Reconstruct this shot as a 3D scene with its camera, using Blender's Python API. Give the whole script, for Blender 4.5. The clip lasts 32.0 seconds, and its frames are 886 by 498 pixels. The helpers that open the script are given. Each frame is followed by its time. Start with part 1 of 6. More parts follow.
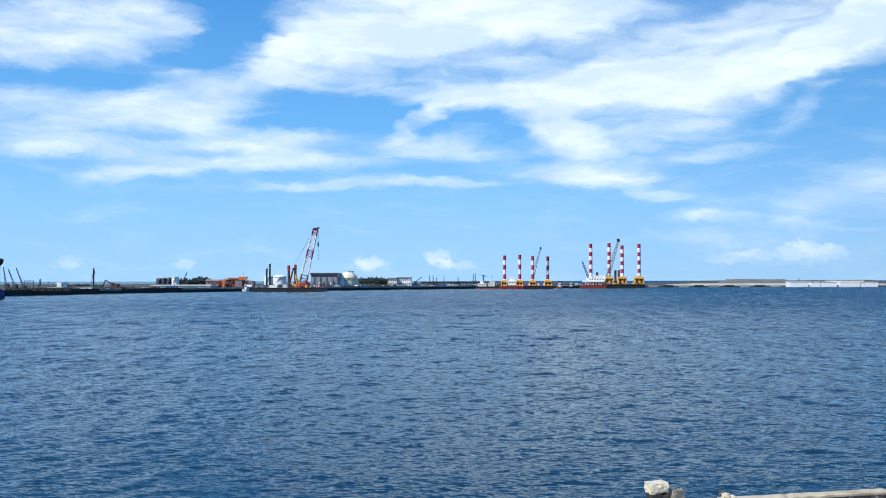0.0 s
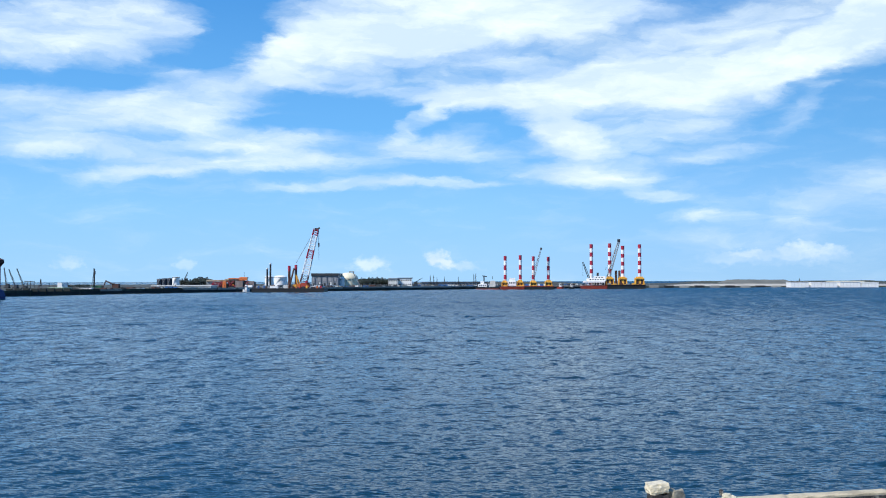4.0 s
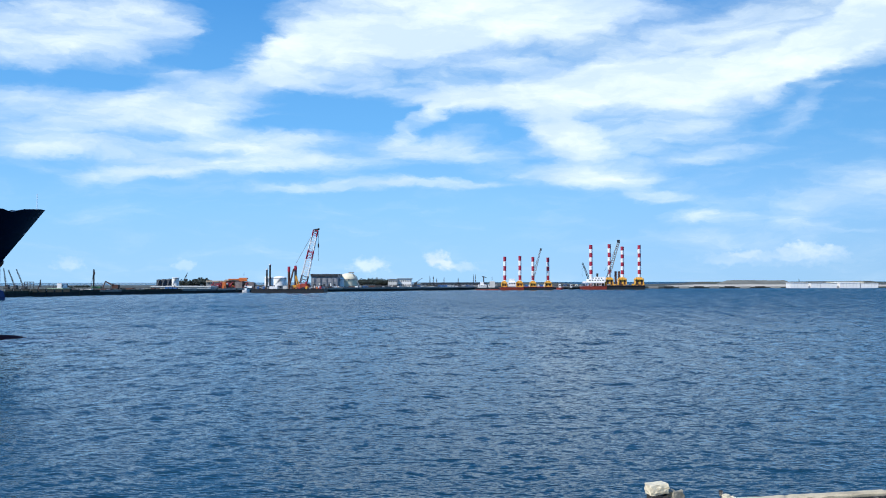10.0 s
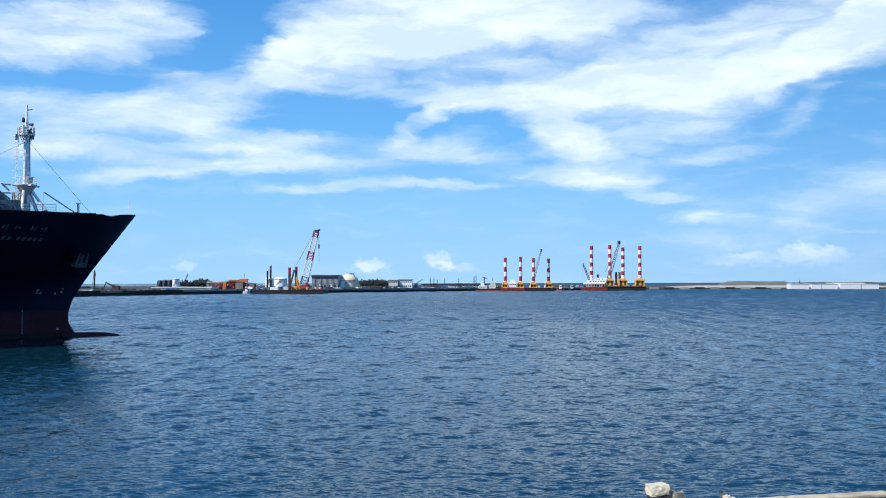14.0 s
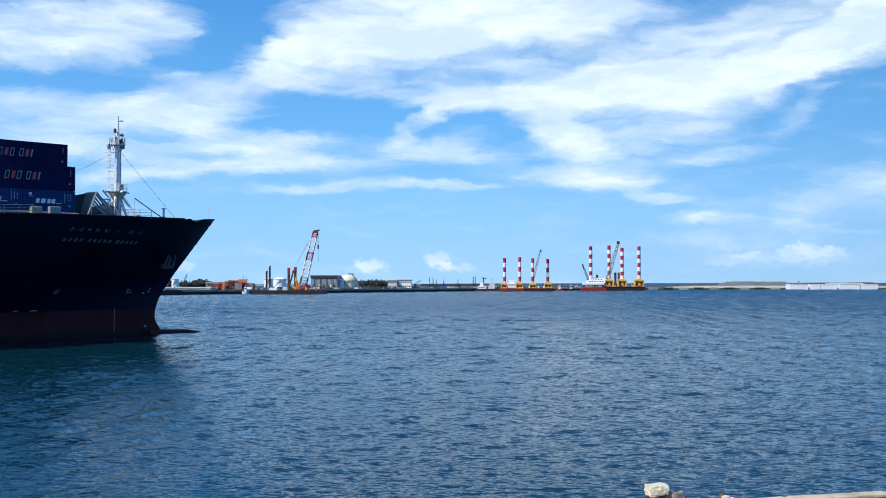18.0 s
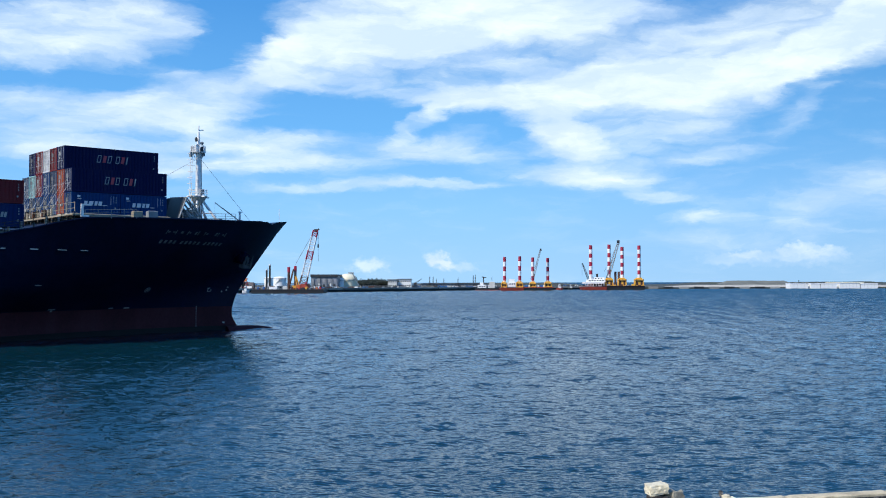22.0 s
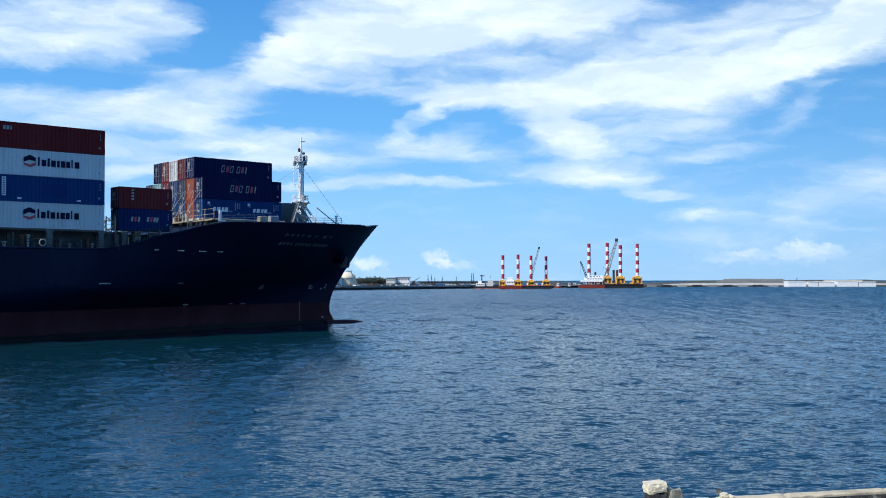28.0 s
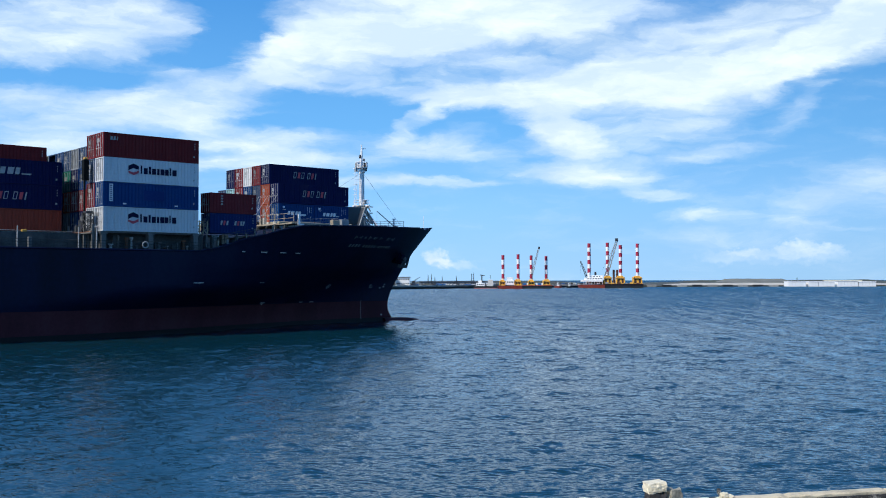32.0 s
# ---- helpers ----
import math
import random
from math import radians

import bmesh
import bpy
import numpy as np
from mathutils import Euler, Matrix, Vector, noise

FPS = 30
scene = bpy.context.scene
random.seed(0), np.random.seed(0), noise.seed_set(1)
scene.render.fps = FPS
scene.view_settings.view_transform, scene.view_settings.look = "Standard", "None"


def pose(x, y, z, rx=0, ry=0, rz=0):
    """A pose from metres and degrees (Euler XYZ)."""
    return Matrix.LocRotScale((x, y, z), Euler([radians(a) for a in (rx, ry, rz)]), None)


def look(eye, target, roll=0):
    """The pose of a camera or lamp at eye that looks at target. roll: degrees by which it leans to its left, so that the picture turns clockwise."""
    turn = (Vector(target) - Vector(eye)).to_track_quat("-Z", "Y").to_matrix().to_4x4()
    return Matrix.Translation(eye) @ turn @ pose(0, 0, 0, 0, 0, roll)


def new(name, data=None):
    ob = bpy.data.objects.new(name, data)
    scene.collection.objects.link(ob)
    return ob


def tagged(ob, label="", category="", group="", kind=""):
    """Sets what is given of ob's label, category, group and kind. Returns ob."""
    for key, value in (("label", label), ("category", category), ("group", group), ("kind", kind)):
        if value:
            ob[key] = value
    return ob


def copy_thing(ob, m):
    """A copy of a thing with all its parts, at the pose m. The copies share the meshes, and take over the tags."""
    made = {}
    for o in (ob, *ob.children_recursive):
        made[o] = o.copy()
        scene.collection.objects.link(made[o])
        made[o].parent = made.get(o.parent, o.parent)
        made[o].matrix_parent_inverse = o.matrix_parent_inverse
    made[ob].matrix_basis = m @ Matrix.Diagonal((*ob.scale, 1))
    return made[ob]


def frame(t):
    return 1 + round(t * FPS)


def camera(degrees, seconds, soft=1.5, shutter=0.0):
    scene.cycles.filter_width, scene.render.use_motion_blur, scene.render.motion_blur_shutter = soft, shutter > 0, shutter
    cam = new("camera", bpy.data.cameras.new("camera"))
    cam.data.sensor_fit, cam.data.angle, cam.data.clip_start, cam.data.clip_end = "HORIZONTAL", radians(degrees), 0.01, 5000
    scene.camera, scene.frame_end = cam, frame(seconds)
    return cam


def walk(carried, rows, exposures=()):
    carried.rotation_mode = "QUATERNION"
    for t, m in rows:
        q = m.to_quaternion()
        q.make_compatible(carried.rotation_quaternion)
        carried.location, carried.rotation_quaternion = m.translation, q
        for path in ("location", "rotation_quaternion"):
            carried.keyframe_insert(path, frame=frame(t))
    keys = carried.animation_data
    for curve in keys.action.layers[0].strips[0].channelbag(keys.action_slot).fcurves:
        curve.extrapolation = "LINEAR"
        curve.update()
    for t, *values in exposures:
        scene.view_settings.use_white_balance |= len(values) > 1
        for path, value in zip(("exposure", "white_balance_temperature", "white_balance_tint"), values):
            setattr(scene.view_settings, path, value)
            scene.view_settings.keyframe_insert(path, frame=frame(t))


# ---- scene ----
# ---- camera ----
EYE = (0.0, 0.0, 6.8)
PITCH, ROLL, LENS = 1.768, 0.098, 1797.0


def aim(dx, dy):
    """The camera's pose, turned by the small hand movements dx, dy (in 1/1797 of a radian)."""
    return pose(*EYE, 90 + PITCH + math.degrees(dy / LENS), 0, math.degrees(dx / LENS)) @ pose(0, 0, 0, 0, 0, -ROLL)


cam = camera(47.14, 32.0, soft=1.05)
walk(cam, [(0, aim(-1.5, -1.3)), (0.5, aim(-1.4, -1.3)), (1.2, aim(-0.4, -0.9)), (2, aim(-0.2, -1.3)), (3, aim(0, -1.4)), (3.5, aim(-0.2, -1.0)),
           (5.5, aim(-1.4, -0.1)), (6, aim(-1.3, -0.3)), (6.5, aim(-0.5, -1.2)), (7, aim(-0.1, -1.3)), (7.6, aim(0, -0.3)), (8.5, aim(0, 0)),
           (9.4, aim(-0.4, 0.1)), (10, aim(-1.2, 0.7)), (10.5, aim(-0.4, 0.3)), (11, aim(0, 0)), (12.3, aim(-0.2, 0)), (13, aim(-1.3, 0.3)),
           (13.5, aim(-1.3, 1.5)), (14, aim(-0.2, 2.4)), (14.5, aim(0, 2.6)), (16.5, aim(-0.9, 2.4)), (17, aim(-1.5, 2.0)), (18, aim(-1.6, 3.0)),
           (19, aim(-0.8, 3.1)), (19.6, aim(-0.1, 2.7)), (20.2, aim(-0.6, 1.6)), (21, aim(-1.5, 1.4)), (22.7, aim(-1.6, 1.5)), (23.2, aim(-2.2, 2.1)),
           (23.6, aim(-3.1, 3.0)), (24.1, aim(-3.3, 3.0)), (24.5, aim(-3.8, 1.8)), (25, aim(-4.4, -1.1)), (25.5, aim(-4.5, -1.8)), (28, aim(-4.5, -1.7)),
           (30, aim(-4.4, -2.0)), (32, aim(-4.4, -2.0))])
scene.view_settings.exposure = 0.0

# ---- sky, clouds and sun ----
SUN = Vector((-0.80, -0.60, 0.98)).normalized()
CLOUD_FROM = 0.42


def nodes_of(tree):
    tree.nodes.clear()

    def add(kind, **values):
        n = tree.nodes.new(kind)
        for k, v in values.items():
            if k == "op":
                n.operation = v
            elif k == "ins":
                for i, x in v.items():
                    if isinstance(x, bpy.types.NodeSocket):
                        tree.links.new(x, n.inputs[i])
                    else:
                        n.inputs[i].default_value = x
        return n
    return add


def make_world():
    w = bpy.data.worlds.new("world")
    scene.world = w
    w.use_nodes = True
    add = nodes_of(w.node_tree)

    def m(op, a, b=0.0, c=0.0, clamp=False):
        n = add("ShaderNodeMath", op=op, ins={0: a, 1: b, 2: c})
        n.use_clamp = clamp
        return n.outputs[0]
    sky = add("ShaderNodeTexSky")
    sky.sky_type = "NISHITA"
    sky.sun_disc = False
    sky.sun_elevation = math.asin(SUN.z)
    sky.sun_rotation = math.atan2(SUN.x, SUN.y)
    sky.air_density, sky.dust_density, sky.ozone_density = 1.0, 0.2, 3.0
    co = add("ShaderNodeTexCoord").outputs["Generated"]
    xyz = add("ShaderNodeSeparateXYZ", ins={0: co})
    deg = 57.29578
    az = m("MULTIPLY", m("ARCTAN2", xyz.outputs[0], xyz.outputs[1]), deg)
    el = m("MULTIPLY", m("ARCSINE", xyz.outputs[2]), deg)
    # azimuth and elevation in degrees, stretched noise to fray them at two sizes
    plane = add("ShaderNodeCombineXYZ", ins={0: az, 1: el, 2: 0.0}).outputs[0]

    def fray(vector, stretch, reach, detail, rough):
        """The sky's plane pushed about by streaky noise."""
        c = add("ShaderNodeVectorMath", op="MULTIPLY", ins={0: vector, 1: stretch}).outputs[0]
        n = add("ShaderNodeTexNoise", ins={"Vector": c, "Scale": 1.0, "Detail": detail, "Roughness": rough})
        d = add("ShaderNodeVectorMath", op="SUBTRACT", ins={0: n.outputs["Color"], 1: (0.5, 0.5, 0.5)}).outputs[0]
        d = add("ShaderNodeVectorMath", op="MULTIPLY", ins={0: d, 1: reach}).outputs[0]
        return add("ShaderNodeVectorMath", op="ADD", ins={0: vector, 1: d}).outputs[0]
    here = fray(fray(plane, (0.16, 0.40, 1.0), (4.6, 1.5, 0.0), 5.0, 0.6), (0.9, 2.2, 1.0), (1.3, 0.45, 0.0), 5.0, 0.65)
    here_high = here
    total = [m("MULTIPLY", 0.0, 0.0)]

    def cloud(a, e, wide, high, turn, weight):
        """A soft lens of cloud (or of clear sky, with a negative weight) at azimuth a and elevation e, in degrees."""
        c = add("ShaderNodeMapping", ins={"Vector": here, "Location": (a, e, 0), "Rotation": (0, 0, radians(turn)), "Scale": (wide, high, 1)})
        c.vector_type = "TEXTURE"
        r = add("ShaderNodeVectorMath", op="LENGTH", ins={0: c.outputs[0]}).outputs["Value"]
        f = add("ShaderNodeMapRange", ins={"Value": r, "From Min": 1.25, "From Max": 0.3, "To Min": 0.0, "To Max": weight})
        f.interpolation_type = "SMOOTHSTEP"
        total[0] = m("ADD", total[0], f.outputs[0])

    def bank(b, v, wide, high, turn, weight):
        """The same by bearing and depression counts, as for the shore."""
        t = math.atan((b - 784) / LENS)
        cloud(math.degrees(t), math.degrees(math.atan((495 - v) / LENS * math.cos(t))), wide * 0.0319, high * 0.0319, turn, weight)
    # the great bank overhead
    bank(780, 30, 330, 90, 0, 1.25)
    bank(600, 88, 210, 46, 3, 0.85)
    bank(520, 70, 110, 36, 14, 0.5)
    bank(465, 88, 80, 30, 4, 0.5)
    bank(1200, 28, 230, 40, 8, 0.4)
    bank(860, 125, 170, 30, 2, 0.35)
    bank(980, 10, 260, 60, 4, 0.7)
    # its long bright edge rising to the east
    bank(830, 172, 150, 32, 7, 0.95)
    bank(1010, 160, 210, 40, 6, 1.05)
    bank(1170, 140, 230, 46, 4, 1.1)
    bank(1080, 245, 330, 66, 2, 0.2)
    bank(1340, 128, 210, 42, 14, 1.15)
    bank(1475, 72, 150, 46, 28, 1.3)
    bank(1575, 30, 110, 60, 26, 1.1)
    bank(1250, 58, 330, 50, 9, 0.45)
    bank(1420, 34, 220, 46, 14, 0.55)
    bank(1110, 105, 200, 30, 8, 0.35)
    # the limb that hangs from it
    bank(975, 215, 90, 40, -18, 0.8)
    bank(1015, 250, 95, 42, -8, 0.75)
    bank(1035, 308, 135, 23, -3, 1.0)
    bank(1130, 262, 170, 60, 0, 0.22)
    bank(1180, 318, 130, 18, 0, 0.25)
    bank(1140, 215, 190, 36, 4, 0.3)
    # torn shreds under the eastern edge
    bank(1300, 200, 150, 24, 8, 0.3)
    bank(1400, 215, 110, 24, 38, 0.22)
    bank(1440, 175, 90, 24, 40, 0.25)
    bank(1290, 272, 120, 15, 4, 0.5)
    bank(1172, 343, 80, 12, -6, 0.6)
    bank(1440, 372, 270, 58, 10, 0.42)
    bank(1235, 382, 70, 13, 0, 0.45)
    bank(1540, 335, 130, 40, 5, 0.3)
    bank(1300, 425, 260, 22, 0, 0.16)
    # west: high veil and a puffed band
    bank(110, 35, 260, 72, 3, 0.8)
    bank(230, 40, 130, 60, 0, 0.35)
    bank(50, 88, 200, 36, 0, 0.45)
    bank(370, 135, 170, 22, -3, 0.75)
    bank(490, 128, 90, 24, -6, 0.8)
    bank(600, 152, 160, 24, -8, 0.5)
    bank(710, 150, 140, 24, -10, 0.45)
    # broad bands and streaks below
    bank(140, 192, 300, 50, 2, 0.85)
    bank(350, 172, 170, 30, 3, 0.6)
    bank(60, 245, 180, 26, 2, 0.5)
    bank(430, 235, 190, 36, -5, 0.65)
    bank(250, 262, 270, 22, 2, 0.6)
    bank(580, 252, 200, 28, 0, 0.35)
    bank(745, 214, 90, 18, 24, 0.7)
    bank(780, 260, 140, 26, -6, 0.7)
    bank(400, 288, 290, 18, 3, 0.75)
    bank(230, 302, 120, 14, 5, 0.6)
    bank(640, 285, 190, 20, 2, 0.3)
    bank(600, 325, 190, 14, 2, 0.7)
    bank(800, 324, 130, 11, 0, 0.8)
    bank(330, 320, 300, 30, 0, 0.14)
    # clear gaps
    bank(410, 55, 80, 62, 60, -0.55)
    bank(320, 106, 150, 18, 10, -0.4)
    bank(120, 132, 190, 13, 2, -0.35)
    bank(630, 182, 160, 20, -6, -0.65)
    bank(560, 215, 150, 18, 2, -0.35)
    bank(1050, 84, 150, 20, 12, -0.1)
    bank(1270, 10, 90, 12, 16, -0.1)
    bank(870, 215, 90, 20, -14, -0.3)
    # the rest of the sky: the same broken cloud goes on overhead and round about
    wide = add("ShaderNodeTexNoise", ins={"Vector": add("ShaderNodeVectorMath", op="MULTIPLY", ins={0: co, 1: (2.2, 2.2, 6.0)}).outputs[0],
                                          "Scale": 1.0, "Detail": 7.0, "Roughness": 0.6, "Distortion": 0.4})
    aside = add("ShaderNodeMapRange", ins={"Value": m("ABSOLUTE", az), "From Min": 25.0, "From Max": 36.0, "To Min": 0.0, "To Max": 1.0}).outputs[0]
    above = add("ShaderNodeMapRange", ins={"Value": el, "From Min": 15.5, "From Max": 22.0, "To Min": 0.0, "To Max": 1.0}).outputs[0]
    elsewhere = m("MAXIMUM", aside, above)
    broken = add("ShaderNodeMapRange", ins={"Value": wide.outputs[0], "From Min": CLOUD_FROM, "From Max": CLOUD_FROM + 0.3, "To Min": -0.1, "To Max": 0.4}).outputs[0]
    total[0] = m("ADD", total[0], m("MULTIPLY", elsewhere, broken))
    # wisps: fine streaky noise tears the edges
    fine = add("ShaderNodeTexNoise", ins={"Vector": add("ShaderNodeVectorMath", op="MULTIPLY", ins={0: here, 1: (0.24, 0.95, 1.0)}).outputs[0],
                                          "Scale": 1.0, "Detail": 8.0, "Roughness": 0.56, "Distortion": 0.3})
    torn = m("ADD", total[0], m("MULTIPLY", m("SUBTRACT", fine.outputs[0], 0.5), 1.7))
    mask = add("ShaderNodeMapRange", ins={"Value": torn, "From Min": -0.1, "From Max": 1.6, "To Min": 0.0, "To Max": 1.0})
    mask.interpolation_type = "SMOOTHSTEP"
    # small heaped clouds low over the sea
    heap_co = add("ShaderNodeVectorMath", op="MULTIPLY", ins={0: plane, 1: (1.9, 2.4, 1.0)}).outputs[0]
    heap_n = add("ShaderNodeTexNoise", ins={"Vector": heap_co, "Scale": 1.0, "Detail": 6.0, "Roughness": 0.55})
    hoff = add("ShaderNodeVectorMath", op="SUBTRACT", ins={0: heap_n.outputs["Color"], 1: (0.5, 0.5, 0.5)}).outputs[0]
    hoff = add("ShaderNodeVectorMath", op="MULTIPLY", ins={0: hoff, 1: (2.0, 1.0, 0.0)}).outputs[0]
    here = add("ShaderNodeVectorMath", op="ADD", ins={0: plane, 1: hoff}).outputs[0]
    total[0] = m("MULTIPLY", 0.0, 0.0)
    cloud(-0.2, 1.15, 0.9, 0.5, -20, 1.0)
    cloud(0.8, 0.85, 1.4, 0.3, -10, 0.5)
    cloud(-4.1, 0.85, 1.1, 0.5, 0, 0.75)
    cloud(-20.2, 0.95, 0.9, 0.45, 10, 0.45)
    cloud(-14.3, 0.85, 0.7, 0.4, 0, 0.35)
    cloud(18.4, 1.35, 3.4, 0.32, -2, 0.42)
    cloud(19.9, 1.75, 1.3, 0.38, -10, 0.5)
    cloud(15.6, 1.2, 1.6, 0.5, 0, 0.3)
    bank(1325, 446, 26, 10, 0, 0.35)
    bank(1400, 438, 26, 13, 6, 0.5)
    bank(1438, 446, 22, 9, 0, 0.35)
    bank(1480, 442, 26, 10, -4, 0.45)
    bank(1392, 460, 150, 10, 0, 0.2)
    heaps = m("MULTIPLY", total[0], 0.85, clamp=True)
    # colour: clear blue that pales towards the sea, and white cloud
    ramp = add("ShaderNodeValToRGB", ins={0: m("DIVIDE", el, 90.0, clamp=True)})
    e = ramp.color_ramp.elements
    e[0].position, e[0].color = 0.0, (0.375, 0.69, 1.06, 1)
    e[1].position, e[1].color = 1.0, (0.035, 0.15, 0.46, 1)
    for at, c in ((0.045, (0.285, 0.635, 1.10, 1)), (0.09, (0.165, 0.505, 1.00, 1)), (0.17, (0.085, 0.35, 0.83, 1)), (0.25, (0.07, 0.355, 0.93, 1)), (0.4, (0.06, 0.33, 0.93, 1)), (0.6, (0.05, 0.25, 0.75, 1))):
        k = e.new(at)
        k.color = c
    grad = add("ShaderNodeVectorMath", op="SCALE", ins={0: ramp.outputs[0], "Scale": 10.0})
    east_side = add("ShaderNodeMapRange", ins={"Value": xyz.outputs[0], "From Min": 0.05, "From Max": 0.45, "To Min": 10.0, "To Max": 8.8}).outputs[0]
    w.node_tree.links.new(east_side, grad.inputs["Scale"])
    clear = add("ShaderNodeMix", ins={0: 0.95})
    clear.data_type = "RGBA"
    w.node_tree.links.new(sky.outputs[0], clear.inputs[6])
    w.node_tree.links.new(grad.outputs[0], clear.inputs[7])
    full = m("MAXIMUM", mask.outputs[0], heaps)
    white = add("ShaderNodeMix")
    white.data_type = "RGBA"
    w.node_tree.links.new(full, white.inputs[0])
    w.node_tree.links.new(clear.outputs[2], white.inputs[6])
    # thick parts of the cloud are greyer underneath
    body = add("ShaderNodeTexNoise", ins={"Vector": add("ShaderNodeVectorMath", op="MULTIPLY", ins={0: here_high, 1: (0.13, 0.42, 1.0)}).outputs[0], "Scale": 1.0, "Detail": 5.0, "Roughness": 0.6})
    shade = add("ShaderNodeMapRange", ins={"Value": body.outputs[0], "From Min": 0.42, "From Max": 0.62, "To Min": 0.0, "To Max": 1.0}).outputs[0]
    tone = add("ShaderNodeMix")
    tone.data_type = "RGBA"
    w.node_tree.links.new(shade, tone.inputs[0])
    tone.inputs[6].default_value = (6.9, 8.7, 10.9, 1)
    tone.inputs[7].default_value = (9.5, 10.8, 11.2, 1)
    w.node_tree.links.new(tone.outputs[2], white.inputs[7])
    bg = add("ShaderNodeBackground", ins={0: white.outputs[2], 1: 0.1})
    add("ShaderNodeOutputWorld", ins={0: bg.outputs[0]})


make_world()
sun_data = bpy.data.lights.new("sun", "SUN")
sun_data.energy, sun_data.angle, sun_data.color = 5.0, radians(0.53), (1.0, 0.95, 0.88)
sun = new("sun", sun_data)
sun.matrix_world = look((0, 0, 300), Vector((0, 0, 300)) - SUN)


# ---- materials ----
def material(name, color, rough=0.6, metal=0.0, vary=0.12, scale=0.6, bump=0.0, bump_scale=8.0, stain=None, stain_amount=0.0, per_object=0.0, streak=False, gloss=0.5):
    """Paint, metal or concrete with broad stains and fine grain, in metres."""
    mat = bpy.data.materials.new(name)
    mat.use_nodes = True
    add = nodes_of(mat.node_tree)
    co = add("ShaderNodeTexCoord").outputs["Object"]
    if streak:
        co_b = add("ShaderNodeVectorMath", op="MULTIPLY", ins={0: co, 1: (1.0, 1.0, 0.18)}).outputs[0]
    else:
        co_b = co
    broad = add("ShaderNodeTexNoise", ins={"Vector": co_b, "Scale": scale, "Detail": 5.0, "Roughness": 0.6})
    grain = add("ShaderNodeTexNoise", ins={"Vector": co, "Scale": scale * 14, "Detail": 3.0})
    both = add("ShaderNodeMath", op="MULTIPLY_ADD", ins={0: grain.outputs[0], 1: 0.4, 2: broad.outputs[0]}).outputs[0]
    fac = add("ShaderNodeMapRange", ins={"Value": both, "From Min": 0.4, "From Max": 1.0, "To Min": 1.0 - vary * 1.6, "To Max": 1.0 + vary}).outputs[0]
    if per_object:
        rnd = add("ShaderNodeObjectInfo").outputs["Random"]
        shade = add("ShaderNodeMapRange", ins={"Value": rnd, "To Min": 1.0 - per_object, "To Max": 1.0 + per_object * 0.6}).outputs[0]
        fac = add("ShaderNodeMath", op="MULTIPLY", ins={0: fac, 1: shade}).outputs[0]
    col = add("ShaderNodeVectorMath", op="SCALE", ins={0: color})
    mat.node_tree.links.new(fac, col.inputs["Scale"])
    out = col.outputs[0]
    if stain:
        sfac = add("ShaderNodeMapRange", ins={"Value": both, "From Min": 0.72, "From Max": 0.95, "To Min": 0.0, "To Max": stain_amount}).outputs[0]
        mix = add("ShaderNodeMix")
        mix.data_type = "RGBA"
        mat.node_tree.links.new(sfac, mix.inputs[0])
        mat.node_tree.links.new(out, mix.inputs[6])
        mix.inputs[7].default_value = (*stain, 1)
        out = mix.outputs[2]
    b = add("ShaderNodeBsdfPrincipled", ins={"Base Color": out, "Roughness": rough, "Metallic": metal, "Specular IOR Level": gloss})
    if bump:
        bn = add("ShaderNodeTexNoise", ins={"Vector": co, "Scale": bump_scale, "Detail": 4.0})
        bp = add("ShaderNodeBump", ins={"Height": bn.outputs[0], "Distance": bump, "Strength": 0.8})
        mat.node_tree.links.new(bp.outputs[0], b.inputs["Normal"])
    add("ShaderNodeOutputMaterial", ins={0: b.outputs[0]})
    return mat


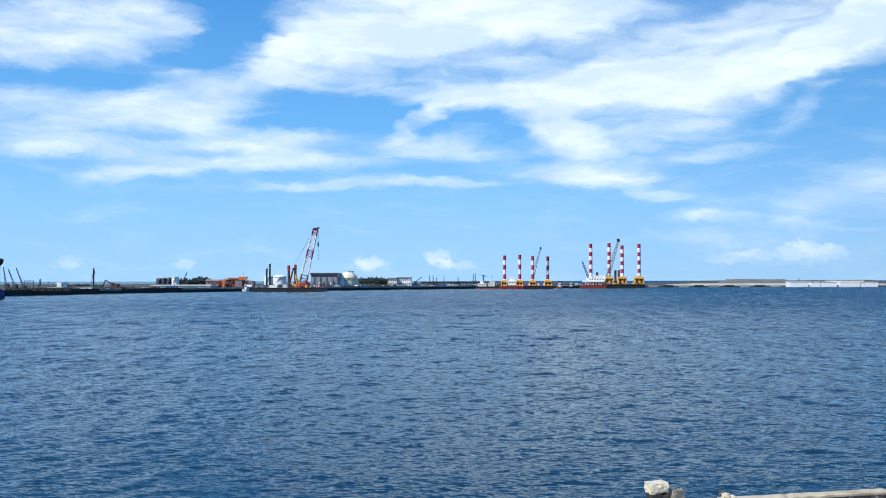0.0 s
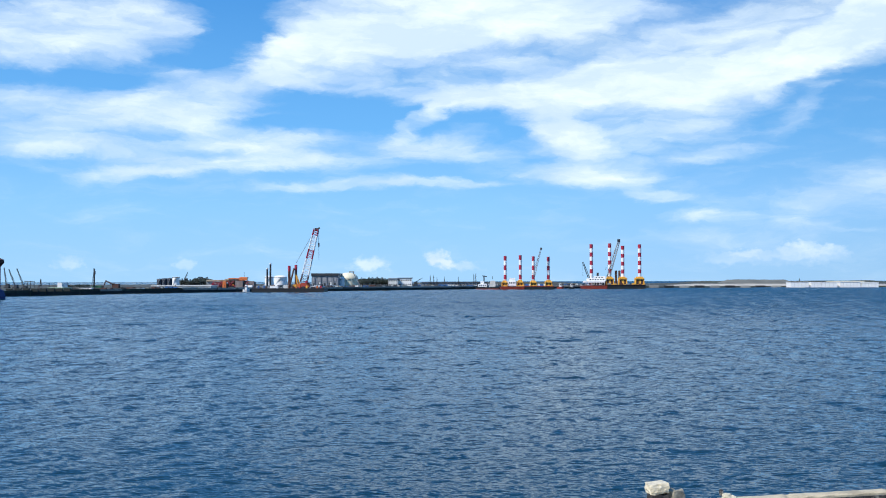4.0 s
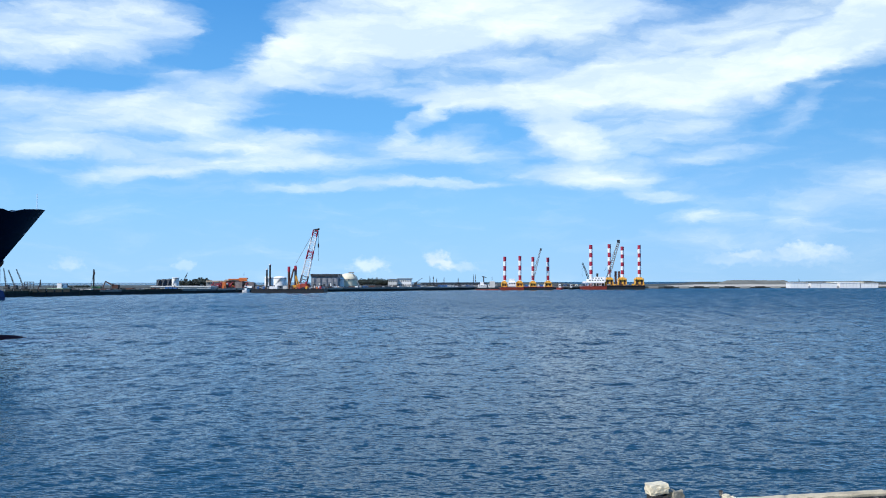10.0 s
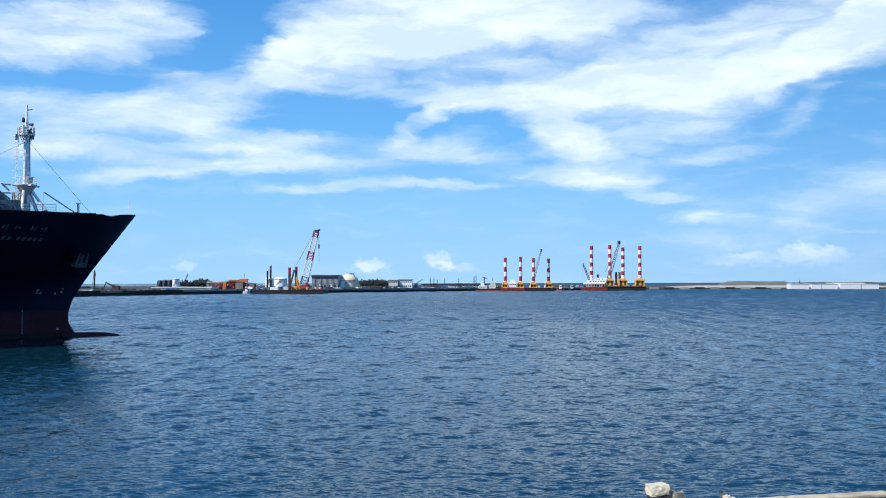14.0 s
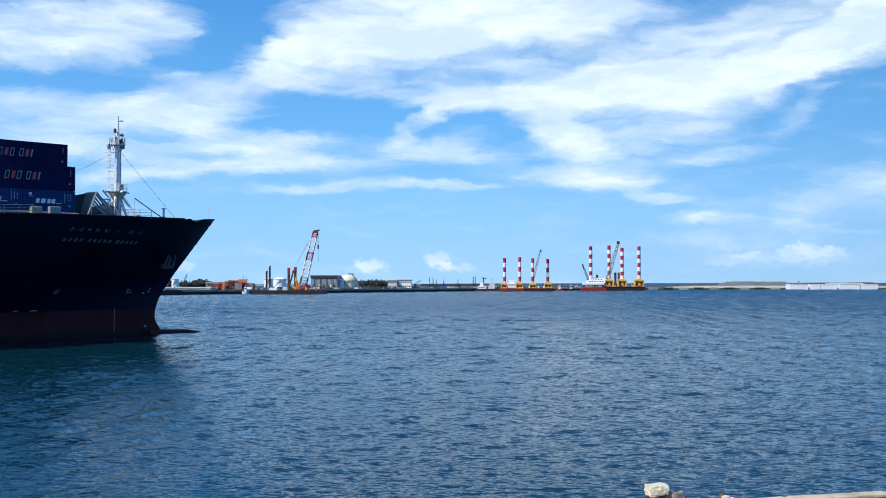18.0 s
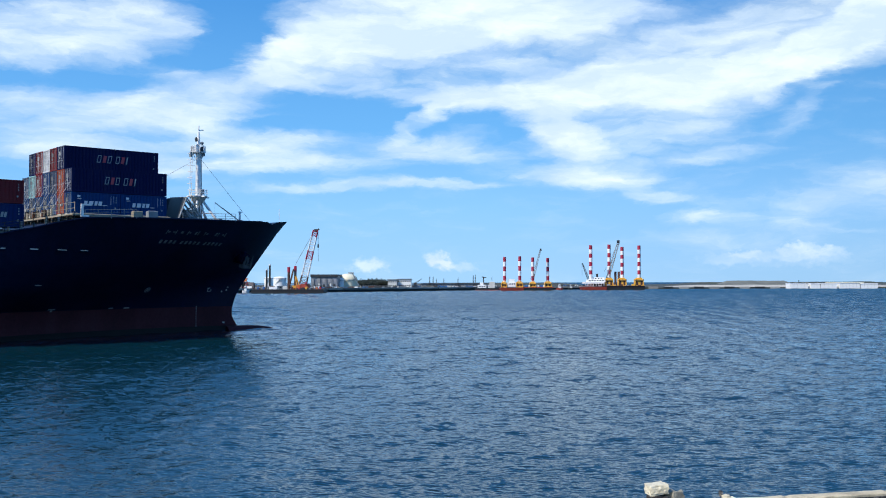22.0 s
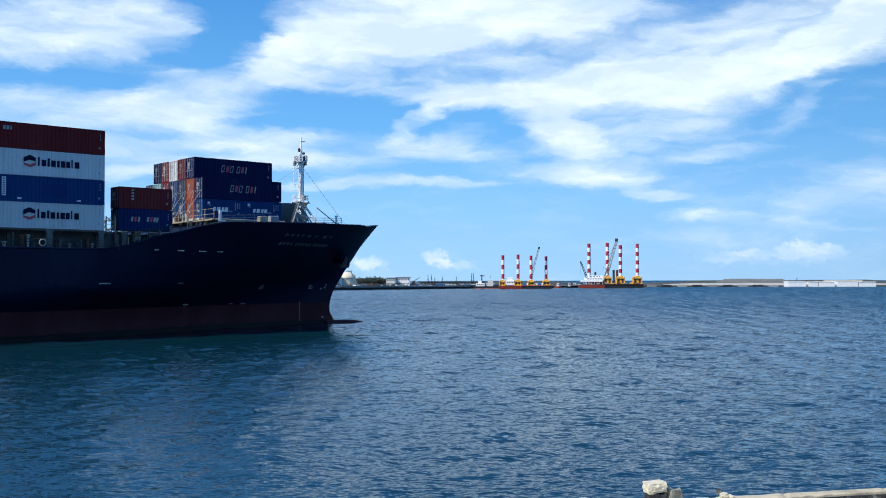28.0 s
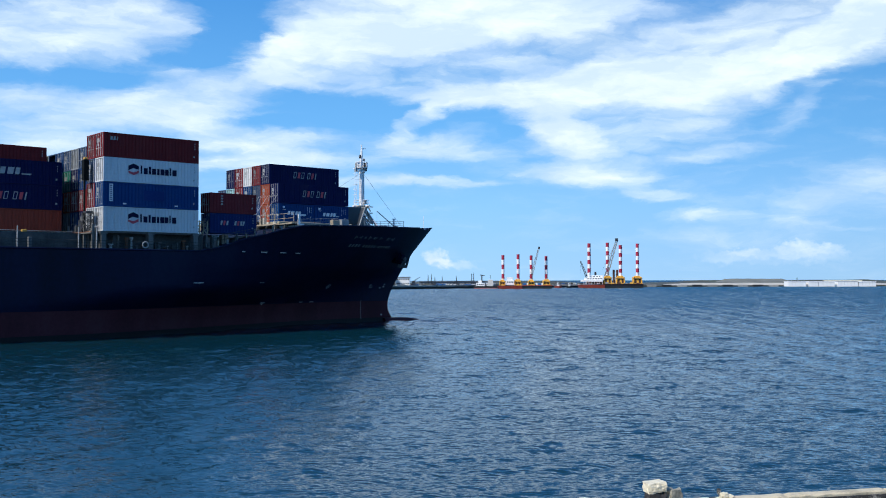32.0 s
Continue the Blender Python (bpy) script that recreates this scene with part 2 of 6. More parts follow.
def water_material():
    mat = bpy.data.materials.new("sea_water")
    mat.use_nodes = True
    add = nodes_of(mat.node_tree)
    co = add("ShaderNodeTexCoord").outputs["Object"]

    def ripples(scale, stretch, turn, detail, rough):
        c = add("ShaderNodeMapping", ins={"Vector": co, "Rotation": (0, 0, radians(turn)), "Scale": (scale, scale * stretch, scale)})
        return add("ShaderNodeTexNoise", ins={"Vector": c.outputs[0], "Scale": 1.0, "Detail": detail, "Roughness": rough}).outputs[0]
    # slopes of the wavelets, at three sizes, added to the sheet's own swell
    normal = add("ShaderNodeTexCoord").outputs["Normal"]
    for scale, stretch, turn, detail, steep in ((0.22, 1.8, 12, 2.0, 0.25), (0.8, 2.2, -8, 2.0, 0.7), (1.7, 2.8, 8, 2.0, 1.2), (4.2, 2.8, -10, 1.0, 0.65)):
        c = add("ShaderNodeMapping", ins={"Vector": co, "Rotation": (0, 0, radians(turn)), "Scale": (scale, scale * stretch, scale)})
        t = add("ShaderNodeTexNoise", ins={"Vector": c.outputs[0], "Scale": 1.0, "Detail": detail, "Roughness": 0.55}).outputs["Color"]
        d = add("ShaderNodeVectorMath", op="SUBTRACT", ins={0: t, 1: (0.5, 0.5, 0.5)}).outputs[0]
        d = add("ShaderNodeVectorMath", op="MULTIPLY", ins={0: d, 1: (steep * 0.45, steep, 0.0)}).outputs[0]
        normal = add("ShaderNodeVectorMath", op="ADD", ins={0: normal, 1: d}).outputs[0]
    # the wind sea runs south: its steep faces look that way, less so in the calmer streaks
    patch = ripples(0.012, 3.0, 6, 4.0, 0.6)
    push = add("ShaderNodeMapRange", ins={"Value": patch, "From Min": 0.35, "From Max": 0.65, "To Min": 0.0, "To Max": -0.07}).outputs[0]
    lean = add("ShaderNodeCombineXYZ", ins={0: 0.0, 1: push, 2: 0.0}).outputs[0]
    lean = add("ShaderNodeVectorMath", op="ADD", ins={0: normal, 1: lean}).outputs[0]
    # backs of the wavelets lie behind their crests: what shows of them leans south as well
    sl = add("ShaderNodeSeparateXYZ", ins={0: lean})
    square = add("ShaderNodeMath", op="MULTIPLY_ADD", ins={0: sl.outputs[1], 1: sl.outputs[1], 2: 0.0005}).outputs[0]
    # the sea steepens with the fetch, away from the sheltering quay
    fetch = add("ShaderNodeMapRange", ins={"Value": add("ShaderNodeSeparateXYZ", ins={0: co}).outputs[1], "From Min": 30.0, "From Max": 260.0, "To Min": 0.02, "To Max": -0.066}).outputs[0]
    open_side = add("ShaderNodeMapRange", ins={"Value": add("ShaderNodeSeparateXYZ", ins={0: co}).outputs[0], "From Min": -150.0, "From Max": 190.0, "To Min": 0.045, "To Max": -0.062}).outputs[0]
    fetch = add("ShaderNodeMath", op="ADD", ins={0: fetch, 1: open_side}).outputs[0]
    fold = add("ShaderNodeMath", op="MULTIPLY_ADD", ins={0: add("ShaderNodeMath", op="SQRT", ins={0: square}).outputs[0], 1: -0.8, 2: fetch}).outputs[0]
    lean = add("ShaderNodeCombineXYZ", ins={0: sl.outputs[0], 1: fold, 2: sl.outputs[2]}).outputs[0]
    h3 = add("ShaderNodeVectorMath", op="NORMALIZE", ins={0: lean}).outputs[0]
    tone = add("ShaderNodeMix")
    tone.data_type = "RGBA"
    mat.node_tree.links.new(patch, tone.inputs[0])
    tone.inputs[6].default_value = (0.0016, 0.020, 0.030, 1)
    tone.inputs[7].default_value = (0.0019, 0.024, 0.037, 1)
    p = add("ShaderNodeBsdfPrincipled", ins={"Base Color": tone.outputs[2], "Roughness": 0.1, "IOR": 1.40, "Normal": h3})
    add("ShaderNodeOutputMaterial", ins={0: p.outputs[0]})
    return mat


M_WATER = water_material()
M_HULL = material("navy_hull_paint", (0.0016, 0.0048, 0.027), 0.5, gloss=0.15, vary=0.45, scale=0.14, stain=(0.004, 0.012, 0.026), stain_amount=0.6, streak=True)
M_BOOT = material("red_boot_paint", (0.068, 0.015, 0.021), 0.7, gloss=0.15, vary=0.3, scale=0.2, stain=(0.05, 0.03, 0.03), stain_amount=0.5, streak=True)
M_BEIGE = material("beige_ship_steel", (0.33, 0.29, 0.21), 0.6, vary=0.35, stain=(0.20, 0.09, 0.04), stain_amount=0.6)
M_WHITE = material("white_paint", (0.82, 0.82, 0.80), 0.5, vary=0.08, stain=(0.50, 0.42, 0.32), stain_amount=0.3)
M_MARK = material("white_marking", (0.72, 0.73, 0.72), 0.6, vary=0.12, scale=2.0)
M_DULL = material("weathered_marking", (0.34, 0.35, 0.34), 0.7, vary=0.3, scale=2.0)
M_REDMARK = material("red_marking", (0.46, 0.055, 0.075), 0.6)
M_NAVYMARK = material("dark_blue_marking", (0.006, 0.009, 0.035), 0.8, gloss=0.1)
M_DARK = material("dark_steel", (0.03, 0.033, 0.038), 0.6, vary=0.3)
M_GREY = material("grey_steel", (0.22, 0.24, 0.25), 0.6, vary=0.2)
M_DIM = material("dull_rail_paint", (0.11, 0.115, 0.11), 0.7, vary=0.35)
M_STEEL = material("galvanised_rod", (0.60, 0.60, 0.58), 0.4, metal=0.3)
M_CON = material("quay_concrete", (0.58, 0.49, 0.33), 0.85, vary=0.38, scale=1.6, bump=0.02, bump_scale=14, stain=(0.14, 0.12, 0.10), stain_amount=0.6)
M_STONE = material("pale_stone", (0.74, 0.66, 0.48), 0.9, vary=0.4, scale=5, bump=0.03, bump_scale=18, stain=(0.16, 0.14, 0.11), stain_amount=0.7)
M_SPECK = material("black_speckled_face", (0.025, 0.024, 0.024), 0.85, vary=0.4, scale=3.0, bump=0.02, bump_scale=16, stain=(0.45, 0.43, 0.38), stain_amount=0.9)
M_BROWNSTONE = material("brown_stone", (0.25, 0.235, 0.185), 0.9, vary=0.45, scale=6, bump=0.03, bump_scale=20)


# ---- mesh helpers ----
class Geo:
    """Gathers plain solids into one mesh."""

    def __init__(self):
        self.v, self.f = [], []

    def add(self, vs, fs):
        n = len(self.v)
        self.v += [tuple(p) for p in vs]
        self.f += [tuple(i + n for i in q) for q in fs]
        return self

    def box(self, x0, y0, z0, x1, y1, z1, m=None):
        vs = [Vector((x, y, z)) for z in (z0, z1) for x, y in ((x0, y0), (x1, y0), (x1, y1), (x0, y1))]
        if m:
            vs = [m @ p for p in vs]
        return self.add(vs, [(3, 2, 1, 0), (4, 5, 6, 7), (0, 1, 5, 4), (1, 2, 6, 5), (2, 3, 7, 6), (3, 0, 4, 7)])

    def slab(self, x0, y0, z0, x1, y1, z1, c=0.05):
        """A box with chamfered top edges."""
        vs = [(x, y, z) for z, k in ((z0, 0), (z1 - c, 0), (z1, c)) for x, y in ((x0 + k, y0 + k), (x1 - k, y0 + k), (x1 - k, y1 - k), (x0 + k, y1 - k))]
        fs = [(3, 2, 1, 0), (8, 9, 10, 11)]
        for r in (0, 4):
            fs += [(r + i, r + (i + 1) % 4, r + 4 + (i + 1) % 4, r + 4 + i) for i in range(4)]
        return self.add(vs, fs)

    def rod(self, p, q, r, n=8, r2=None):
        p, q = Vector(p), Vector(q)
        t = (q - p).to_track_quat("Z", "Y")
        r2 = r if r2 is None else r2
        vs = [c + t @ Vector((k * math.cos(2 * math.pi * i / n), k * math.sin(2 * math.pi * i / n), 0)) for c, k in ((p, r), (q, r2)) for i in range(n)]
        return self.add(vs, [tuple(range(n - 1, -1, -1)), tuple(range(n, 2 * n))] + [(i, (i + 1) % n, n + (i + 1) % n, n + i) for i in range(n)])

    def turned(self, x, y, profile, n=24):
        """A solid of revolution about an upright axis; profile: (radius, height)."""
        vs = [(x + r * math.cos(2 * math.pi * i / n), y + r * math.sin(2 * math.pi * i / n), z) for r, z in profile for i in range(n)]
        fs = [tuple(range(n - 1, -1, -1)), tuple(range((len(profile) - 1) * n, len(profile) * n))]
        for k in range(len(profile) - 1):
            fs += [(k * n + i, k * n + (i + 1) % n, (k + 1) * n + (i + 1) % n, (k + 1) * n + i) for i in range(n)]
        return self.add(vs, fs)

    def lattice(self, p, q, w, bays, r, w2=None):
        """A four-chord lattice boom from p to q with zigzag bracing."""
        p, q = Vector(p), Vector(q)
        t = (q - p).to_track_quat("Z", "Y")
        w2 = w if w2 is None else w2
        L = (q - p).length

        def at(k, i):
            ww = (w + (w2 - w) * k / bays) / 2
            sx, sy = ((-1, -1), (1, -1), (1, 1), (-1, 1))[i % 4]
            return p + t @ Vector((sx * ww, sy * ww, L * k / bays))
        for i in range(4):
            self.rod(at(0, i), at(bays, i), r, 4)
            for k in range(bays):
                self.rod(at(k, i + k % 2), at(k + 1, i + 1 - k % 2), r * 0.7, 3)
        return self

    def mesh(self, name, smooth=False):
        me = bpy.data.meshes.new(name)
        me.from_pydata(self.v, [], self.f)
        if smooth:
            me.polygons.foreach_set("use_smooth", [True] * len(me.polygons))
            me.set_sharp_from_angle(angle=radians(35))
        me.update()
        return me


def part(name, geo, mat, parent, label="", smooth=False):
    me = geo if isinstance(geo, bpy.types.Mesh) else geo.mesh(name, smooth)
    ob = new(name, me)
    if mat:
        if not me.materials:
            me.materials.append(mat)
        elif me.materials[0] != mat:
            ob.material_slots[0].link = "OBJECT"
            ob.material_slots[0].material = mat
    ob.parent = parent
    if label:
        ob["label"] = label
    return ob


def thing(name, label, category, group="", at=None, kind=""):
    ob = new(name)
    if at is not None:
        ob.matrix_basis = at
    return tagged(ob, label, category, group, kind)


def solid(name, geo, mat, label, category, group="", kind="", smooth=False):
    me = geo.mesh(name, smooth)
    me.materials.append(mat)
    return tagged(new(name, me), label, category, group, kind)


# ---- bearings across the harbour ----
def east(b, d):
    """Metres east of the camera at bearing b and distance d north (b: 1797 counts to the unit tangent, 784 due north)."""
    return d * (b - 784) / LENS


def level(v, d, b=784):
    """Height above the water of what is seen v counts down at distance d."""
    return 6.8 + (495.0 - 0.0017 * (b - 784) - v) * d / LENS


def nearer(d, b):
    """Survey distances corrected for the height of the tide."""
    return d / (1 + d * float(np.interp(b, (0, 450, 700, 900, 1040, 1600), (0.5, 0.5, 1.0, 1.4, 2.2, 2.2))) / 12219)


# ---- water: one sheet to the horizon ----
def make_water():
    rng = np.random.default_rng(4)
    ys = [-4600.0, -600.0, -60.0, -10.0, 4.0]
    y = 14.0
    while y < 1180:
        ys.append(y)
        y += 0.15 + 0.0036 * (y - 14)
    ys += [1200, 1300, 1500, 1900, 2600, 4700]
    ys = np.array(ys)
    n = 620
    core = np.linspace(-1, 1, n)
    outer = np.array([1.4, 2.5, 6, 20])
    cols = np.concatenate([-outer[::-1], core, outer])
    half = np.clip(0.5 * np.clip(ys, 14, 4700) + 34, 40, 2000)
    X = cols[None, :] * half[:, None]
    X = np.where(np.abs(cols)[None, :] > 1.01, np.sign(X) * (half[:, None] + (np.abs(cols)[None, :] - 1) / 19 * (4800 - half[:, None])), X)
    Y = np.repeat(ys[:, None], len(cols), 1)
    Z = np.zeros_like(X)
    step = np.gradient(ys)[:, None]
    DX, DY = np.zeros_like(X), np.zeros_like(X)
    wind = radians(-62)
    spread = np.zeros_like(X)
    inside = (np.abs(cols)[None, :] <= 1.0) * ((Y > 10) & (Y < 1190))
    for k in range(64):
        lam = 0.6 * (40.0 / 0.6) ** ((k + rng.random()) / 64)
        a = wind + rng.normal(0, 0.6)
        amp = 0.026 * min(lam, 7.0) / 6.283 * (0.6 + 0.8 * rng.random())
        ph = rng.random() * 6.283
        kx, ky = math.cos(a) * 2 * math.pi / lam, math.sin(a) * 2 * math.pi / lam
        # each patch of sea carries the wave lengths that its mesh can hold; long swell stays low
        q = lam / step
        fade = np.clip((q - 2.4) / 1.2, 0, 1) * np.clip(1.0 - (q - 8) / 14, 0.16, 1) * inside
        arg = kx * X + ky * Y + ph
        Z += amp * fade * np.sin(arg)
        spread += (amp * fade) ** 2 / 2
        DX += 0.8 * amp * fade * math.cos(a) * np.cos(arg)
        DY += 0.8 * amp * fade * math.sin(a) * np.cos(arg)
    # the sheet sinks by its crests, so that the still-water level holds
    Z -= 1.5 * np.sqrt(spread)
    X, Y = X + DX, Y + DY
    r, c = X.shape
    me = bpy.data.meshes.new("water")
    co = np.stack([X, Y, Z], -1).reshape(-1, 3).astype(np.float32)
    i = (np.arange(r - 1)[:, None] * c + np.arange(c - 1)[None, :]).reshape(-1)
    quads = np.stack([i, i + 1, i + 1 + c, i + c], -1).astype(np.int32)
    me.vertices.add(len(co))
    me.vertices.foreach_set("co", co.reshape(-1))
    me.loops.add(quads.size)
    me.loops.foreach_set("vertex_index", quads.reshape(-1))
    me.polygons.add(len(quads))
    me.polygons.foreach_set("loop_start", np.arange(0, quads.size, 4, dtype=np.int32))
    me.polygons.foreach_set("use_smooth", np.ones(len(quads), dtype=bool))
    me.update()
    me.validate()
    me.materials.append(M_WATER)
    return tagged(new("water", me), "choppy dark blue harbour water", "water", kind="structure")


water = make_water()

# ---- the container ship ----
HALF = 18.35
M_BLACKWEED = material("wet_weed", (0.004, 0.004, 0.005), 0.7, vary=0.4, scale=0.5, gloss=0.3)
M_FADED = material("faded_marking", (0.13, 0.135, 0.13), 0.8, vary=0.4, scale=3.0)
M_RODS = material("door_rod_paint", (0.36, 0.37, 0.37), 0.5, vary=0.4, scale=1.5, per_object=0.5)
M_PALEGEAR = material("pale_lashing_gear", (0.55, 0.53, 0.46), 0.6, vary=0.3, stain=(0.25, 0.12, 0.06), stain_amount=0.5)
M_RUSTY = material("rusty_deck_gear", (0.14, 0.06, 0.03), 0.8, vary=0.4)
M_RAIL = material("tarnished_rail_paint", (0.05, 0.054, 0.05), 0.8, vary=0.6, scale=1.2, gloss=0.2)
M_SOOT = material("black_painted_steel", (0.006, 0.008, 0.009), 0.8, vary=0.4, gloss=0.1)
M_OCHRE = material("ochre_paint", (0.5, 0.28, 0.05), 0.6, vary=0.3)
M_ANCHOR = material("dull_anchor_steel", (0.075, 0.08, 0.085), 0.7, vary=0.3, scale=2.0)
BOOT = 3.28


def knots(x, xs, ys):
    return float(np.interp(x, xs, ys))


def stem(z):
    return knots(z, (-2.2, 0.4, 1.1, 1.8, 2.8, 4.0, 5.2, 8.0, 11.7, 15.6, 16.0), (57.2, 56.9, 56.4, 56.0, 55.95, 56.25, 56.8, 58.75, 61.7, 64.8, 65.1))


def breadth(s, z):
    """Half breadth of the hull at station s and height z."""
    q = (stem(z) - s) / knots(z, (0, 3.3, 5.74, 11.6, 15.6), (70, 67, 54, 56, 46))
    e = knots(z, (0, 3.3, 5.74, 8.5, 11.6, 15.6), (2.2, 2.0, 1.9, 1.1, 0.70, 0.60))
    return HALF * math.sin(math.pi / 2 * min(max(q, 0.0), 1.0)) ** e


def sheer(s):
    return knots(s, (-100, 12, 15.7, 19, 22, 24.6, 28, 32, 38, 44, 50, 55, 57.4, 57.5, 59.6, 59.7, 61.5, 64.8, 66),
                 (10.34, 10.34, 10.95, 12.1, 12.65, 13.35, 14.02, 14.22, 14.42, 14.6, 14.75, 14.92, 15.08, 14.75, 14.85, 15.2, 15.35, 15.6, 15.65))


AFT = -62.0


def hull_strip(low, high, rows):
    """Both sides of the hull between two heights given as functions of the station."""
    us = [0, 0.12, 0.24, 0.34, 0.42, 0.48] + [0.5 + 0.5 * k / 46 for k in range(47)]
    grid = []
    for k in range(rows + 1):
        line = []
        for u in us:
            z = low(20.0)
            for _ in range(6):
                s = AFT + (stem(z) - AFT) * u
                z = low(s) + (high(s) - low(s)) * k / rows
            line.append((s, breadth(s, z) if u < 1 else 0.0, z))
        grid.append(line)
    g = Geo()
    n = len(us)
    vs = [(s, side * b, z) for side in (-1, 1) for line in grid for s, b, z in line]
    fs = []
    half = n * (rows + 1)
    for r in range(rows):
        for i in range(n - 1):
            a = r * n + i
            fs.append((a, a + 1, a + n + 1, a + n))
            a += half
            fs.append((a, a + n, a + n + 1, a + 1))
        fs.append((r * n, (r + 1) * n, half + (r + 1) * n, half + r * n))
    for i in range(n - 1):
        a = rows * n + i
        fs.append((a, a + 1, half + a + 1, half + a))
        fs.append((i, half + i, half + i + 1, i + 1))
    return g.add(vs, fs)


ship = thing("container_ship", "dark navy container ship with red boot-topping, stacked containers on deck", "ship")
hull = part("hull", hull_strip(lambda s: BOOT, sheer, 14), M_HULL, ship, "dark navy painted hull side", smooth=True)
boot = part("boot_topping", hull_strip(lambda s: 0.55, lambda s: BOOT, 6), M_BOOT, ship, "dull red underwater paint", smooth=True)
part("waterline_weed", hull_strip(lambda s: -2.2, lambda s: 0.55, 5), M_BLACKWEED, ship, "black wet band at the waterline", smooth=True)
g = Geo()
vs, fs, rings = [], [], 12
for k in range(rings + 1):
    x = 55.0 + 9.3 * k / rings
    r = max(0.02, math.sqrt(max(0.0, 1 - (max(0, k - 4) / (rings - 4)) ** 2.6)))
    for i in range(16):
        a = 2 * math.pi * i / 16
        vs.append((x, 1.2 * r * math.cos(a), -1.20 + 1.6 * r * math.sin(a) + 0.12 * (rings - k) / rings))
for k in range(rings):
    fs += [(k * 16 + i, k * 16 + (i + 1) % 16, (k + 1) * 16 + (i + 1) % 16, (k + 1) * 16 + i) for i in range(16)]
fs += [tuple(range(15, -1, -1)), tuple(range(rings * 16, rings * 16 + 16))]
part("bulbous_bow", g.add(vs, fs), M_BOOT, ship, "red bulb just awash", smooth=True)
for side in (-1, 1):
    g = Geo()
    ss = [AFT + 2 * k for k in range(60) if AFT + 2 * k < 57]
    for a, b in zip(ss, ss[1:]):
        p = Vector((a, side * (breadth(a, sheer(a)) - 0.02), sheer(a)))
        q = Vector((b, side * (breadth(b, sheer(b)) - 0.02), sheer(b)))
        g.rod(p, q, 0.13, 6)
    part("gunwale", g, M_HULL, ship)


def on_hull(s, z, out=0.03, side=-1):
    """A frame on the hull's side: x forward along it, y up along it, z outwards."""
    p = Vector((s, side * breadth(s, z), z))
    f = (Vector((s + 0.4, side * breadth(s + 0.4, z), z)) - p).normalized()
    up = (Vector((s, side * breadth(s, z + 0.4), z + 0.4)) - p).normalized()
    nrm = f.cross(up).normalized() if side < 0 else up.cross(f).normalized()
    up = nrm.cross(f).normalized()
    m = Matrix((f, up, nrm)).transposed().to_4x4()
    return Matrix.Translation(p + nrm * out) @ m


def hull_marks(name, rows, mat, label):
    """rows of bars (s, z, width, height, slant) lying on the starboard side."""
    g = Geo()
    for s, z, w, h, slant in rows:
        m = on_hull(s, z)
        k = slant * h
        vs = [m @ Vector((x, y, t)) for t in (-0.02, 0.03) for x, y in ((-w / 2 - k / 2, -h / 2), (w / 2 - k / 2, -h / 2), (w / 2 + k / 2, h / 2), (-w / 2 + k / 2, h / 2))]
        g.add(vs, [(3, 2, 1, 0), (4, 5, 6, 7), (0, 1, 5, 4), (1, 2, 6, 5), (2, 3, 7, 6), (3, 0, 4, 7)])
    return tagged(part(name, g, mat, ship, label), kind="stuff")


letters = [(38.9 + 0.73 * k, 11.75, 0.36, 0.46, 0.3) for k in (0, 1, 2, 3, 4.6, 5.6, 6.6, 7.6, 8.6, 10.2, 11.2, 12.2, 13.2, 14.2)]
hull_marks("name_lettering", letters, M_FADED, "weathered pale lettering strip")
upper = [(39.4 + 1.1 * k, 12.95, w, h, 0.2) for k, w, h in ((0, 0.12, 0.6), (0.3, 0.3, 0.2), (1, 0.4, 0.14), (1.3, 0.1, 0.6), (2.2, 0.4, 0.3), (3.1, 0.14, 0.6), (3.4, 0.3, 0.14),
                                                               (4.3, 0.3, 0.4), (4.7, 0.1, 0.6), (5.7, 0.12, 0.5), (6.1, 0.3, 0.2), (7.6, 0.3, 0.5), (8.0, 0.1, 0.6), (8.8, 0.3, 0.2), (9.2, 0.1, 0.6))]
hull_marks("upper_lettering", upper, M_FADED, "weathered pale lettering strip")
hull_marks("draught_mark", [(52.0, 5.9, 0.5, 0.07, 0), (51.85, 5.65, 0.08, 0.45, 0.4), (52.1, 5.45, 0.6, 0.07, 0), (52.4, 5.6, 0.07, 0.3, 0)], M_DULL, "white painted bulb mark")
hull_marks("tug_mark", [(54.2, 5.4, 0.22, 0.2, 0), (55.0, 5.6, 0.2, 0.2, 0), (55.2, 6.0, 0.25, 0.1, 0), (54.6, 1.0, 0.3, 0.22, 0)], M_DULL, "small white paint marks")
hull_marks("load_mark", [(27.73, 3.5, 1.0, 0.14, 0), (27.73, 3.3, 0.25, 0.25, 0), (38.93, 3.4, 0.9, 0.12, 0), (36.5, 3.42, 0.7, 0.1, 0), (12.5, 6.4, 1.6, 0.12, 0), (24.0, 6.4, 1.0, 0.08, 0)], M_DULL, "white paint dashes")
hull_marks("scale_strip", [(50.2, 0.6 + 0.34 * k, 0.10, 0.16, 0) for k in range(9)], M_DULL, "draught scale dashes")
g = Geo()
m = on_hull(41.35, 5.74)
for k in range(20):
    a, b = 2 * math.pi * k / 20, 2 * math.pi * (k + 1) / 20
    g.rod(m @ Vector((0.42 * math.cos(a), 0.42 * math.sin(a), 0)), m @ Vector((0.42 * math.cos(b), 0.42 * math.sin(b), 0)), 0.036, 4)
for a in (0.8, 2.37):
    g.rod(m @ Vector((0.42 * math.cos(a), 0.42 * math.sin(a), 0)), m @ Vector((-0.42 * math.cos(a), -0.42 * math.sin(a), 0)), 0.045, 4)
